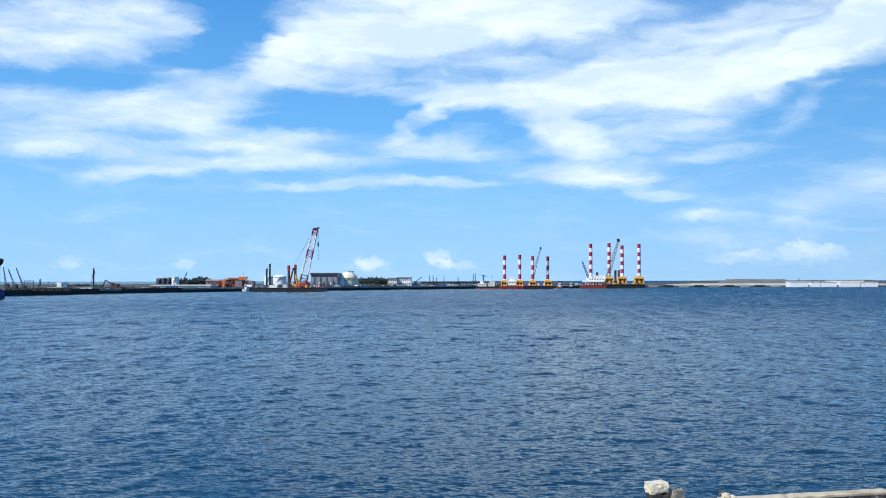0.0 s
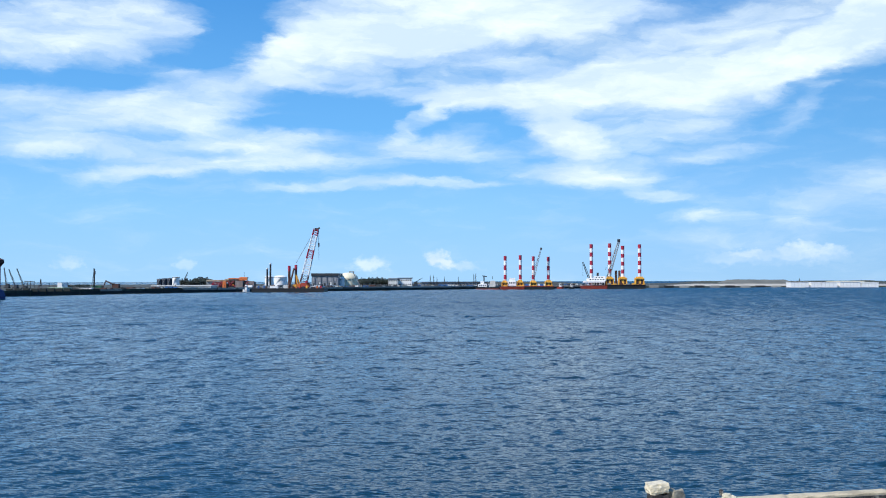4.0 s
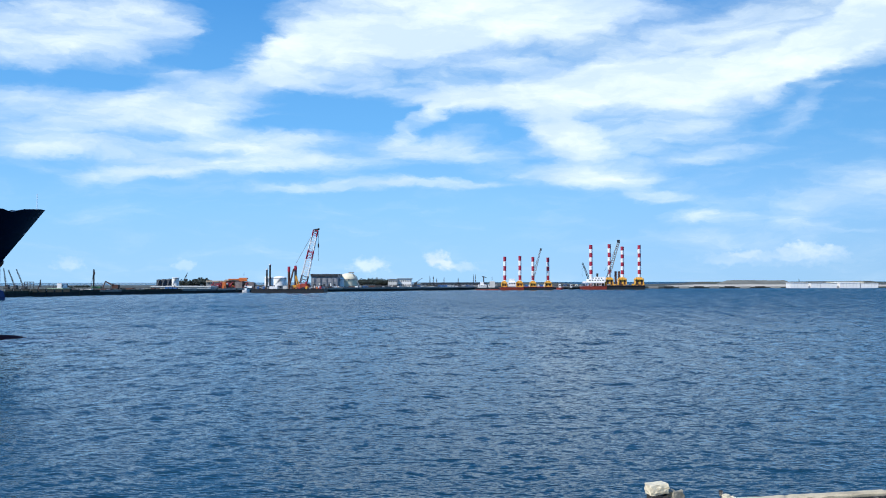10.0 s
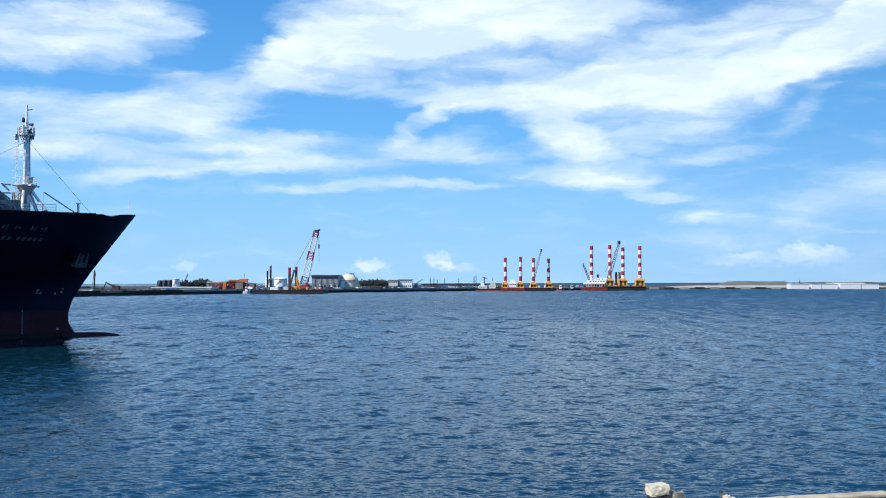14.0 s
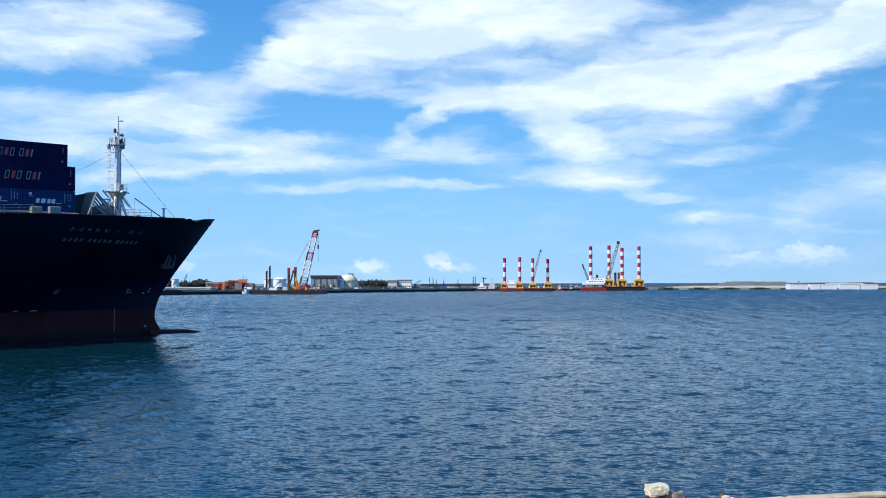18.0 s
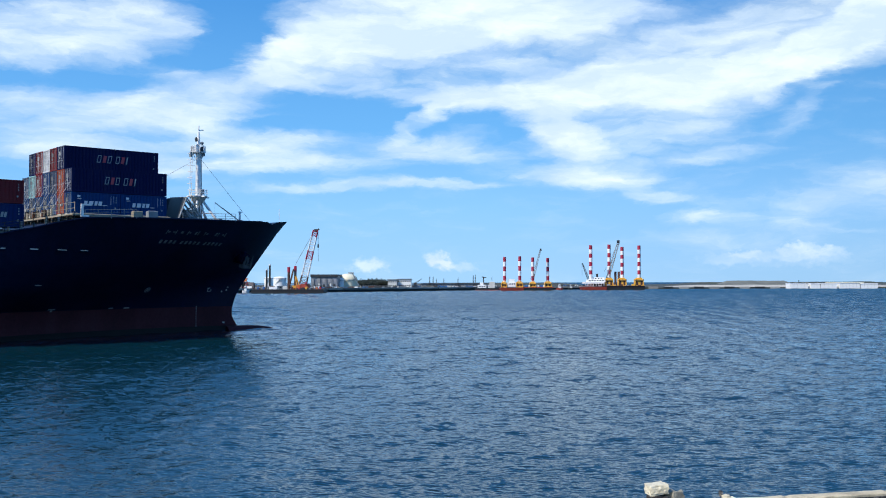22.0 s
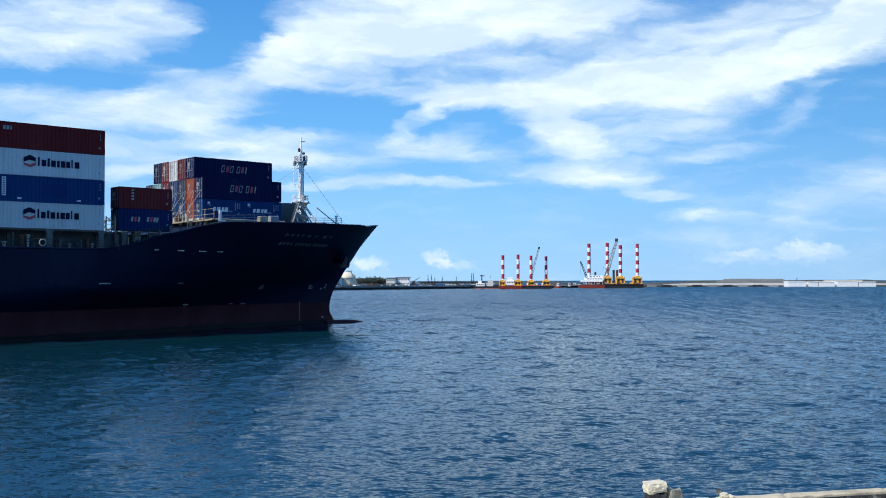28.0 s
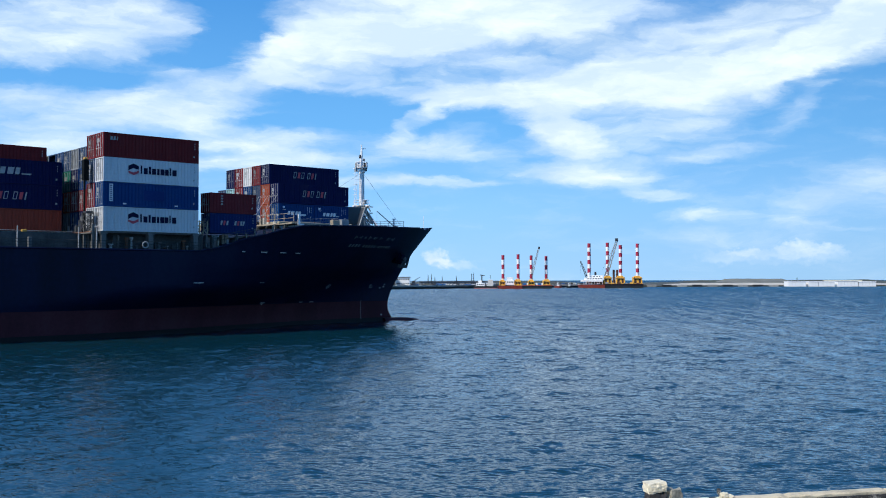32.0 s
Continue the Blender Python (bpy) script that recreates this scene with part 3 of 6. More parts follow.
part("thruster_mark", g, M_DULL, ship, "white crossed circle mark")
for s, w in ((18.9, 0.5), (22.4, 1.0), (25.8, 1.15), (28.6, 1.0)):
    g = Geo()
    m = on_hull(s, 10.4, 0.02)
    g.box(-w / 2, -0.05, -0.06, w / 2, 0.09, 0.03, m)
    port = part("mooring_opening", g, M_WHITE, ship, "white framed mooring opening")
    part("rim", Geo().box(-w / 2 - 0.1, -0.2, -0.06, w / 2 + 0.1, -0.05, 0.08, m).box(-w / 2 - 0.1, 0.09, -0.06, w / 2 + 0.1, 0.22, 0.08, m), M_HULL, port)
# anchor on its bolster, standing out from the flare
tip, root = Vector((55.6, -5.0, 9.75)), Vector((54.7, -2.2, 10.9))
part("anchor_bolster", Geo().rod(root, tip + (root - tip) * 0.12, 1.35, 14, 0.85), M_HULL, ship, "navy anchor bolster", smooth=True)
g = Geo()
t = (tip - root).to_track_quat("Z", "Y").to_matrix().to_4x4()
m = Matrix.Translation(tip) @ t
up = m.inverted().to_3x3() @ Vector((0, 0, 1))
side = Vector((0, 0, 1)).cross(up).normalized()
up = side.cross(Vector((0, 0, 1))).normalized()
m = m @ Matrix((side, up * -1, Vector((0, 0, 1)))).transposed().to_4x4()
g.box(-0.2, -0.4, -0.35, 0.2, 0.9, 0.12, m)
g.box(-0.95, 0.75, -0.4, 0.95, 1.15, 0.2, m)
for k in (-1, 1):
    g.rod(m @ Vector((k * 0.75, 0.95, 0.1)), m @ Vector((k * 0.6, -0.75, 0.25)), 0.22, 8, 0.07)
part("anchor", g, M_ANCHOR, ship, "grey stockless anchor stowed on the bow")


# ---- containers ----
C_W = 2.438


def container_mesh(L, H):
    g = Geo()
    t = 0.16
    for x in (0, L - t):
        for y in (0, C_W - t):
            g.box(x, y, 0, x + t, y + t, H)
    for y in (0.0, C_W - 0.10):
        g.box(t, y, 0, L - t, y + 0.10, 0.16).box(t, y, H - 0.10, L - t, y + 0.10, H)
    for x in (0.02, L - 0.12):
        g.box(x, t, 0, x + 0.10, C_W - t, 0.16).box(x, t, H - 0.12, x + 0.10, C_W - t, H)
    for x in (-0.006, L - 0.172):
        for y in (-0.006, C_W - 0.156):
            for z in (-0.004, H - 0.114):
                g.box(x, y, z, x + 0.178, y + 0.162, z + 0.118)
    n = round((L - 2 * t) / 0.42)
    p = (L - 2 * t) / n
    for side in (0, 1):
        prof = []
        for k in range(n):
            x = t + k * p
            prof += [(x, 0.012), (x + 0.50 * p, 0.012), (x + 0.6 * p, 0.075), (x + 0.9 * p, 0.075)]
        prof.append((L - t, 0.012))
        vs = [(x, (d if side == 0 else C_W - d), z) for z in (0.16, H - 0.10) for x, d in prof]
        c = len(prof)
        g.add(vs, [((i, i + 1, c + i + 1, c + i) if side == 0 else (i + 1, i, c + i, c + i + 1)) for i in range(c - 1)])
    g.box(t, 0.1, H - 0.05, L - t, C_W - 0.1, H - 0.02).box(t, 0.1, 0.05, L - t, C_W - 0.1, 0.12)
    g.box(L - 0.10, t, 0.16, L - 0.04, C_W - t, H - 0.12)
    return g.mesh("container")


def door_mesh(H):
    g = Geo()
    w = (C_W - 0.34) / 2
    g.box(0.10, 0, 0.18, 0.14, w - 0.025, H - 0.14)
    for z in (0.42, 0.92, 1.42, 1.92):
        g.box(0.07, 0.08, z, 0.10, w - 0.10, z + 0.30)
    return g.mesh("door")


def bars_mesh(H):
    g = Geo()
    for y in (0.42, 0.95, 1.49, 2.02):
        g.rod((0.03, y, 0.08), (0.03, y, H - 0.06), 0.03, 5)
        for z in (0.25, 1.25, H - 0.35):
            g.box(-0.01, y - 0.05, z, 0.04, y + 0.05, z + 0.08)
        g.box(0.005, y - 0.02, 1.02, 0.025, y + 0.34, 1.09)
    g.box(0.055, 1.35, H - 1.1, 0.066, 1.95, H - 0.62).box(0.055, 1.5, H - 1.5, 0.066, 1.9, H - 1.25)
    return g.mesh("locking_gear")


SIZES = {"40h": (12.192, 2.85), "40": (12.192, 2.55), "20": (6.058, 2.55), "22": (6.75, 2.55)}
BODY = {k: container_mesh(*v) for k, v in SIZES.items()}
DOOR = {h: door_mesh(h) for h in (2.85, 2.55)}
RODS = {h: bars_mesh(h) for h in (2.85, 2.55)}


def paint(name, c, vary=0.2):
    return material(name, c, 0.6, gloss=0.1, vary=vary, scale=0.35, stain=(c[0] * 0.5 + 0.03, c[1] * 0.4 + 0.02, c[2] * 0.4 + 0.015), stain_amount=0.5, per_object=0.12, streak=True)


PAINT = {"navy": paint("navy_container_paint", (0.004, 0.009, 0.060)), "blue": paint("blue_container_paint", (0.003, 0.044, 0.155)),
         "brown": paint("red_brown_container_paint", (0.17, 0.019, 0.021)), "white": paint("white_container_paint", (0.58, 0.60, 0.61), 0.2),
         "orange": paint("orange_container_paint", (0.36, 0.075, 0.028)), "green": paint("green_container_paint", (0.012, 0.16, 0.11)),
         "chalk": paint("bright_white_container_paint", (0.62, 0.63, 0.63), 0.1), "cyan": paint("pale_cyan_container_paint", (0.30, 0.52, 0.54)), "grey": paint("grey_container_paint", (0.28, 0.30, 0.31)),
         "slate": paint("slate_container_paint", (0.035, 0.065, 0.13)), "navyblue": paint("dark_blue_container_paint", (0.004, 0.022, 0.10)), "patch": paint("overpaint", (0.004, 0.030, 0.13)), "maroon": paint("maroon_container_paint", (0.17, 0.022, 0.026)), "brick": paint("brick_red_container_paint", (0.27, 0.050, 0.030))}
WORDS = {"navy": "dark navy", "chalk": "white", "blue": "blue", "brown": "red-brown", "white": "white", "orange": "rusty orange", "green": "green", "cyan": "pale cyan", "grey": "grey", "slate": "slate blue", "patch": "dark blue", "navyblue": "dark blue", "maroon": "dark maroon", "brick": "brick red"}


def glyphs(parent, name, rows, mat, label):
    """Flat slanted bars on a container's starboard side: (x, z, width, height, slant)."""
    g = Geo()
    for x, z, w, h, slant in rows:
        k = slant * h / 2
        vs = [(px, y, pz) for y in (0.006, -0.012) for px, pz in ((x - w / 2 - k, z - h / 2), (x + w / 2 - k, z - h / 2), (x + w / 2 + k, z + h / 2), (x - w / 2 + k, z + h / 2))]
        g.add(vs, [(0, 1, 2, 3), (7, 6, 5, 4), (1, 0, 4, 5), (2, 1, 5, 6), (3, 2, 6, 7), (0, 3, 7, 4)])
    return tagged(part(name, g, mat, parent, label), kind="stuff")


def container(size, colour, s, p, z, doors=False, marks=""):
    L, H = SIZES[size]
    ob = part("container", BODY[size], PAINT[colour], ship, f"{WORDS[colour]} corrugated steel shipping container")
    ob.location = (s, p - 17.75, z)
    if doors:
        for k in (0, 1):
            d = part("door", DOOR[H], PAINT[colour], ob)
            d.location = (0, 0.17 + k * (C_W - 0.34) / 2, 0)
        tagged(part("locking_gear", RODS[H], M_RODS, ob, "galvanised door locking rods"), kind="stuff")
    if marks == "hexagon":
        def facet(pts, mat, name, label):
            vs = [(x, y, q) for y in (0.006, -0.012) for x, q in pts]
            part(name, Geo().add(vs, [tuple(range(6)), tuple(range(11, 5, -1))] + [(i, 6 + i, 6 + (i + 1) % 6, (i + 1) % 6) for i in range(6)]), mat, ob, label)
        facet([(3.05, 1.46), (3.62, 1.74), (4.34, 1.60), (4.34, 2.00), (3.70, 2.30), (3.05, 2.00)], M_NAVYMARK, "emblem_top", "dark blue upper half of a six-sided emblem")
        facet([(3.05, 1.16), (3.70, 0.90), (4.34, 1.18), (4.34, 1.50), (3.70, 1.22), (3.05, 1.40)], M_REDMARK, "emblem_base", "red lower half of a six-sided emblem")
        bars = [(4.66, 1.62, 0.18, 1.0, 0)] + [(x, 1.12 + h / 2, w, h, 0) for x, w, h in ((5.22, 0.50, 0.72), (5.75, 0.26, 0.92), (6.28, 0.52, 0.72), (6.83, 0.30, 0.72), (7.36, 0.50, 0.72), (7.93, 0.44, 0.72), (8.38, 0.16, 0.96), (8.94, 0.54, 0.72))]
        glyphs(ob, "lettering", bars, M_NAVYMARK, "dark blue lettering strip")
    elif marks == "slant":
        row = ((4.35, 0), (5.05, 1), (5.70, 0), (6.75, 0), (7.42, 1), (7.95, 0))
        glyphs(ob, "lettering", [(x, 1.5, 0.46 if x < 7.9 else 0.16, 0.92, 0.2) for x, c in row if not c], M_DULL, "white outlined lettering strip")
        glyphs(ob, "inner_lettering", [(x, 1.5, 0.30, 0.74, 0.2) for x, c in row if not c and x < 7.9], PAINT["navy"], "navy middles of the letters")
        for sub in ob.children:
            if sub.name.startswith("inner_lettering"):
                sub.location.y = -0.008
        glyphs(ob, "red_lettering", [(x, 1.5, 0.38, 0.86, 0.2) for x, c in row if c], M_REDMARK, "red letters in the strip")
    elif marks == "slant20":
        glyphs(ob, "lettering", [(x, 1.35, 0.26, 0.56, 0.2) for x in (1.6, 2.45, 3.6, 4.45, 4.8)], M_DULL, "white lettering strip")
        glyphs(ob, "red_lettering", [(x, 1.35, 0.26, 0.56, 0.2) for x in (2.02, 4.02)], M_REDMARK, "red letters in the strip")
    elif marks == "short":
        bars = [(x, 1.25, w, 0.52, 0.2) for x, w in ((1.7, 0.40), (2.35, 0.52), (2.98, 0.34), (3.5, 0.42))]
        bars += [(4.1, 1.03, 0.6, 0.07, 0), (0.85, 2.05, 0.36, 0.26, 0), (0.95, 1.74, 0.5, 0.05, 0), (4.85, 1.7, 0.03, 1.1, 0), (5.2, 1.8, 0.03, 0.8, 0)]
        glyphs(ob, "lettering", bars, M_MARK, "white lettering strip")
    elif marks == "long":
        bars = [(x, 1.5, w, 0.8, 0.2) for x, w in ((3.3, 0.7), (4.3, 0.8), (5.3, 0.6), (6.2, 0.7), (7.0, 0.5))] + [(8.0, 1.18, 1.1, 0.16, 0)]
        glyphs(ob, "lettering", bars, M_DULL, "white lettering strip")
    elif marks == "label":
        bars = [(0.95, 1.6, 0.42, 2.05, 0), (2.6, 0.35, 0.45, 0.16, 0), (9.2, 0.35, 0.45, 0.16, 0)]
        glyphs(ob, "number_panel", bars, M_MARK, "white upright number panel")
        row = glyphs(ob, "code_bar", [(0.95, 0.78 + 0.235 * k, 0.26, 0.13, 0) for k in range(8)], PAINT["blue"], "blue bars on the panel")
        row.location.y = -0.008
        glyphs(ob, "painted_patch", [(6.3, 1.45, 2.6, 1.2, 0)], PAINT["patch"], "darker overpainted patch")
    elif marks == "corner":
        glyphs(ob, "lettering", [(0.95, 2.2, 0.26, 0.42, 0.1), (1.32, 2.2, 0.26, 0.42, 0.1), (1.66, 2.2, 0.14, 0.42, 0.1)], M_DULL, "white lettering strip")
    elif marks == "column":
        glyphs(ob, "lettering", [(1.7, 2.2 - 0.36 * k, 0.30, 0.2, 0) for k in range(4)], M_DULL, "white upright lettering strip")
    if marks:
        e = L - 0.55
        glyphs(ob, "code_column", [(e, H - 0.5 - 0.3 * k, 0.10, 0.16, 0) for k in range(3)] + [(e - 0.1, 0.75, 0.18, 0.2, 0)], M_DULL, "small code marks")
    return ob


PITCH_P = 2.5
# bay with the white boxes: tall boxes on the two outer rows, standard ones inboard
outer = (("white", "hexagon"), ("blue", "label"), ("white", "hexagon"), ("brown", "corner"))
second = ("white", "brown", "slate", "brown")
for k in range(4):
    container("40h", outer[k][0], 0, 0, 12.53 + 2.9 * k, True, outer[k][1])
    container("40h", second[k], 0, PITCH_P, 12.53 + 2.9 * k, True)
inner = (("grey", "orange", "green", "slate"), ("navy", "blue", "grey", "blue"), ("navy", "maroon", "blue", "slate"), ("blue", "brown", "navy", "grey"))
for c in range(2, 14):
    for k in range(4):
        container("40", inner[c % 4][k], 0, c * PITCH_P, 12.53 + 2.6 * k, c < 6)
# bay aft of it, three rows short
aft_outer = (("40", "brick", "", 12.6), ("40h", "navy", "slant", 15.2), ("40h", "navy", "long", 18.1))
for size, col, mk, z in aft_outer:
    container(size, col, -14.2, 7.5, z, False, mk)
for c in range(4, 14):
    for k in range(4 if c > 4 else 3):
        if c == 5 and k == 3:
            container("40h", "brown", -14.24, 12.5, 20.4, False, "corner")
            continue
        container("40", ("slate", "navy", "blue", "brown", "grey")[(c * 3 + k) % 5] if c > 4 else ("grey", "maroon", "navy", "navy")[k], -13.4, c * PITCH_P, 12.6 + 2.6 * k)
# short boxes before the forecastle
container("22", "navyblue", 14.6, 1.45, 12.72, True, "slant20")
container("22", "maroon", 14.55, 1.45, 15.33, True, "column")
# forecastle bay
for c in range(7):
    p = 9.0 + c * PITCH_P
    low = ("blue", "orange", "blue", "blue", "blue", "slate", "blue")[c]
    container("20", low, 29.45, p, 15.1, True, "short" if c == 0 else "")
    container("20", low, 35.58, p, 15.1, False, "short" if c == 0 else "")
    container("40h", ("navy", "orange", "slate", "blue", "brown", "cyan", "slate")[c], 29.45, p, 17.72, True, "slant" if c == 0 else "")
    if 0 < c < 6:
        container("40h", ("", "navy", "maroon", "chalk", "brown", "navy")[c], 29.45, p, 20.64, True, "slant" if c == 1 else "")

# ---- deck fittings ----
# dark tone carries the shade under the stacks in its colour
M_COAM = material("shade_toned_deck_steel", (0.055, 0.060, 0.058), 0.8, vary=0.5, scale=0.5)
side = part("hatch_side", Geo().box(-58, -10.5, 10.2, -1.3, -10.1, 12.5), M_DULL, ship, "grey hatch side with stiffeners")
for k in range(24):
    x = -56 + 2.3 * k
    part("stiffener", Geo().box(x, -10.75, 10.2, x + 0.14, -10.5, 12.3 - 0.5 * (k % 3 == 0)), M_DULL, side)
rngd = random.Random(4)
for k in range(16):
    x, y = -18 + 1.05 * k, -17.6 + 5.5 * rngd.random()
    w, h = 0.3 + 0.7 * rngd.random(), 0.3 + 1.3 * rngd.random()
    part(("vent_head", "deck_locker", "mooring_bitt")[k % 3], Geo().slab(x, y, 10.2, x + w, y + 0.5, 10.2 + h, 0.05), (M_GREY, M_BEIGE, M_DIM, M_DARK)[k % 4], ship)
part("pump_cover", Geo().slab(-7.2, -12.0, 11.9, -6.7, -11.5, 12.7, 0.06), M_OCHRE, ship, "yellow equipment cover")
# second, wider box is an added filler that darkens the gap under the boxes
part("hatch_coaming", Geo().box(-58, -14.4, 10.2, 27, 14.4, 12.3).box(-0.4, -16.2, 10.2, 13.6, 16.2, 12.5), M_COAM, ship, "hatch coaming with an added filler below the containers, toned dark as shade")
for s in (0.15, 6.0, 11.9, 15.3, 20.9):
    p = 0.35 if s < 14 else 1.8
    g = Geo().box(s - 0.3, p - 17.75 - 0.25, 10.2, s + 0.3, p - 17.75 + 0.5, 12.5)
    g.box(s - 0.45, p - 17.75 - 0.3, 12.2, s + 0.45, p - 17.75 + 1.6, 12.5)
    part("container_pillar", g, M_DIM, ship, "weathered grey steel stanchion")
rngs = random.Random(31)
for k in range(26):
    x = -0.3 + 0.5 * k + 0.3 * rngs.random()
    h, w = 0.5 + 1.5 * rngs.random() ** 1.6, 0.2 + 0.45 * rngs.random()
    name, mat = (("vent_pipe", M_DIM), ("hose_box", M_GREY), ("valve_stand", M_RUSTY), ("mooring_bitt", M_DULL), ("fire_locker", M_COAM))[k % 5]
    g = Geo()
    if k % 5 in (0, 2, 3):
        g.turned(x, -16.9 + 0.9 * rngs.random(), [(w * 0.3, 10.25), (w * 0.3, 10.2 + h * 0.8), (w * 0.5, 10.2 + h * 0.84), (w * 0.45, 10.2 + h)], 10)
    else:
        g.slab(x, -16.8 + rngs.random(), 10.25, x + w, -15.6 + rngs.random(), 10.2 + h, 0.05)
    part(name, g, mat, ship)
for k in range(9):
    x = 14.2 + 1.35 * k
    z0 = sheer(x) - 0.2
    part("break_post", Geo().box(x, -16.6, z0 - 1.0, x + 0.16, -16.3, z0 + 0.75 + 0.4 * (k % 2)), (M_DIM, M_BEIGE, M_GREY)[k % 3], ship)
part("side_girder", Geo().box(-0.2, -17.5, 12.32, 12.4, -17.2, 12.5), M_DIM, ship)


def rail(s0, s1, y, z0, z1=None, step=1.5, mat=None, h=1.05):
    z1 = z0 if z1 is None else z1
    n = max(1, round((s1 - s0) / step))
    top = part("guard_rail", Geo().rod((s0, y, z0 + h), (s1, y, z1 + h), 0.03, 5), mat or M_GREY, ship, "steel deck guard rail")
    for f in (0.4, 0.7):
        part("rail_bar", Geo().rod((s0, y, z0 + h * f), (s1, y, z1 + h * f), 0.026, 5), mat or M_GREY, top)
    post = Geo().rod((0, 0, 0), (0, 0, h), 0.035, 5).mesh("post")
    for k in range(n + 1):
        f = k / n
        p = part("post", post, mat or M_GREY, top)
        p.location = (s0 + (s1 - s0) * f, y, z0 + (z1 - z0) * f)
    return top


rail(-30, 13.8, -18.2, 10.3, mat=M_RAIL)
rail(-14, -0.4, -10.9, 11.9, mat=M_DULL, h=0.7)
for s in (-9.8, -3.0, -0.9):
    part("deck_post", Geo().rod((s, -18.1, 10.3), (s, -18.1, 12.8), 0.07, 8), M_DULL, ship, "white deck post")
g = Geo()
for k in range(16):
    a, b = 2 * math.pi * k / 16, 2 * math.pi * (k + 1) / 16
    g.rod((5.0 + 0.36 * math.cos(a), -18.25, 10.95 + 0.36 * math.sin(a)), (5.0 + 0.36 * math.cos(b), -18.25, 10.95 + 0.36 * math.sin(b)), 0.08, 6)
part("lifebuoy", g, M_DULL, ship, "dull white lifebuoy on the rail")
# lashing bridge behind the forecastle bay
g = Geo()
g.box(26.6, -16.6, 14.3, 29.2, 16.6, 14.5)
for k in range(13):
    y = -14.1 + k * 2.35
    g.box(27.2, y - 0.15, 12.0, 27.5, y + 0.15, 14.4)
bridge = part("lashing_bridge", g, M_BEIGE, ship, "beige lashing platform with lit posts")
g = Geo()
for k in range(15):
    y = -16.9 + k * 2.4
    g.rod((26.7, y, 14.6), (26.7, y, 15.75), 0.05, 5)
for z in (15.1, 15.75):
    g.rod((26.7, -16.9, z), (26.7, 16.9, z), 0.035, 5)
part("platform_rail", g, M_BEIGE, bridge)
g = Geo()
for c in range(7):
    y = 9.0 + c * PITCH_P - 17.75
    g.rod((27.2, y + 1.9, 14.7), (29.35, y + 0.15, 18.9), 0.022, 4)
    g.rod((27.2, y + 0.4, 14.7), (29.35, y + 2.3, 18.9), 0.022, 4)
tagged(part("lashing_rod", g, M_STEEL, bridge, "steel lashing rods"), kind="stuff")
rngb = random.Random(17)
for k in range(22):
    y = -9.0 + k * 0.86
    w, h = 0.25 + 0.35 * rngb.random(), 0.35 + 0.75 * rngb.random()
    part("twistlock_bin" if k % 2 else "lashing_gear", Geo().slab(26.75 + 0.2 * rngb.random(), y, 14.5, 27.3, y + w, 14.5 + h, 0.03), (M_PALEGEAR, M_BEIGE, M_DARK, M_RUSTY)[k % 4], bridge)
for k in range(13):
    y = -14.0 + k * 2.35
    part("knee_plate", Geo().rod((26.9, y + 0.5, 12.2), (26.7, y - 0.7, 14.3), 0.07, 5), M_BEIGE, bridge)
    part("flood_lamp", Geo().box(26.55, y + 0.9, 15.5, 26.75, y + 1.15, 15.75), M_PALEGEAR, bridge)
for k in range(7):
    y = -8.75 + 2.5 * k
    for off in (0.0, 1.8):
        part("bearing_pad", Geo().box(28.9, y + off, 14.5, 29.4, y + off + 0.6, 15.05), M_PALEGEAR, bridge)
part("white_frame", Geo().box(27.4, -17.0, 14.15, 27.7, -16.8, 15.6).box(27.7, -17.0, 15.42, 28.6, -16.9, 15.6).box(27.7, -17.0, 14.15, 28.3, -16.9, 14.32), M_WHITE, ship, "white angled frame at the forecastle break")
part("hatch_cover", Geo().slab(29.2, -9.3, 13.9, 41.9, 9.3, 15.06, 0.08), M_BEIGE, ship, "beige hatch cover under the forward boxes")
part("vent_box", Geo().slab(34.5, -15.0, 14.2, 35.6, -14.2, 15.2, 0.06), M_BEIGE, ship)
part("vent_box", Geo().slab(37.0, -13.6, 14.2, 38.2, -12.8, 15.4, 0.06), M_GREY, ship)
rail(27.9, 34.0, -16.9, 13.9, 14.2)
rail(42.5, 50.0, -11.6, 14.4, 14.6)
# lit lashing bridge between the tall bays, and a frame before them
for k in range(5):
    y = -17.3 + 2.5 * k
    tower = part("lashing_tower", Geo().box(-1.15, y - 0.12, 10.2, -0.85, y + 0.12, 13.3).box(-0.75, y - 0.12, 10.2, -0.5, y + 0.12, 12.9), M_DIM, ship, "dull grey lashing post between the bays")
    part("step", Geo().box(-1.2, y, 12.35, -0.4, y + 2.3, 12.45), M_RUSTY, tower)
    if k < 2:
        part("access_ladder", Geo().lattice((-0.95, y + 0.9, 12.5), (-0.95, y + 1.1, 13.9), 0.5, 3, 0.05), M_DARK, tower)
part("hanging_cage", Geo().lattice((-0.9, -15.6, 12.9), (-0.9, -15.6, 14.6), 0.95, 3, 0.06).slab(-1.35, -16.1, 14.6, -0.45, -15.1, 14.85, 0.05), M_DARK, ship, "dark steel cage by the container doors")
lash = part("lashing_mast", Geo().rod((-0.75, -14.05, 12.4), (-0.75, -14.05, 18.7), 0.13, 8).box(-1.05, -14.1, 12.4, -0.45, -14.0, 12.9), M_SOOT, ship, "dark upright post between the bays")
part("winch_box", Geo().slab(-1.0, -14.5, 18.6, -0.4, -13.8, 21.1, 0.12), M_SOOT, lash, "dark box at the head of the post")
part("cap", Geo().slab(-0.9, -14.4, 21.1, -0.5, -13.95, 21.35, 0.05), M_OCHRE, lash, "orange cap")
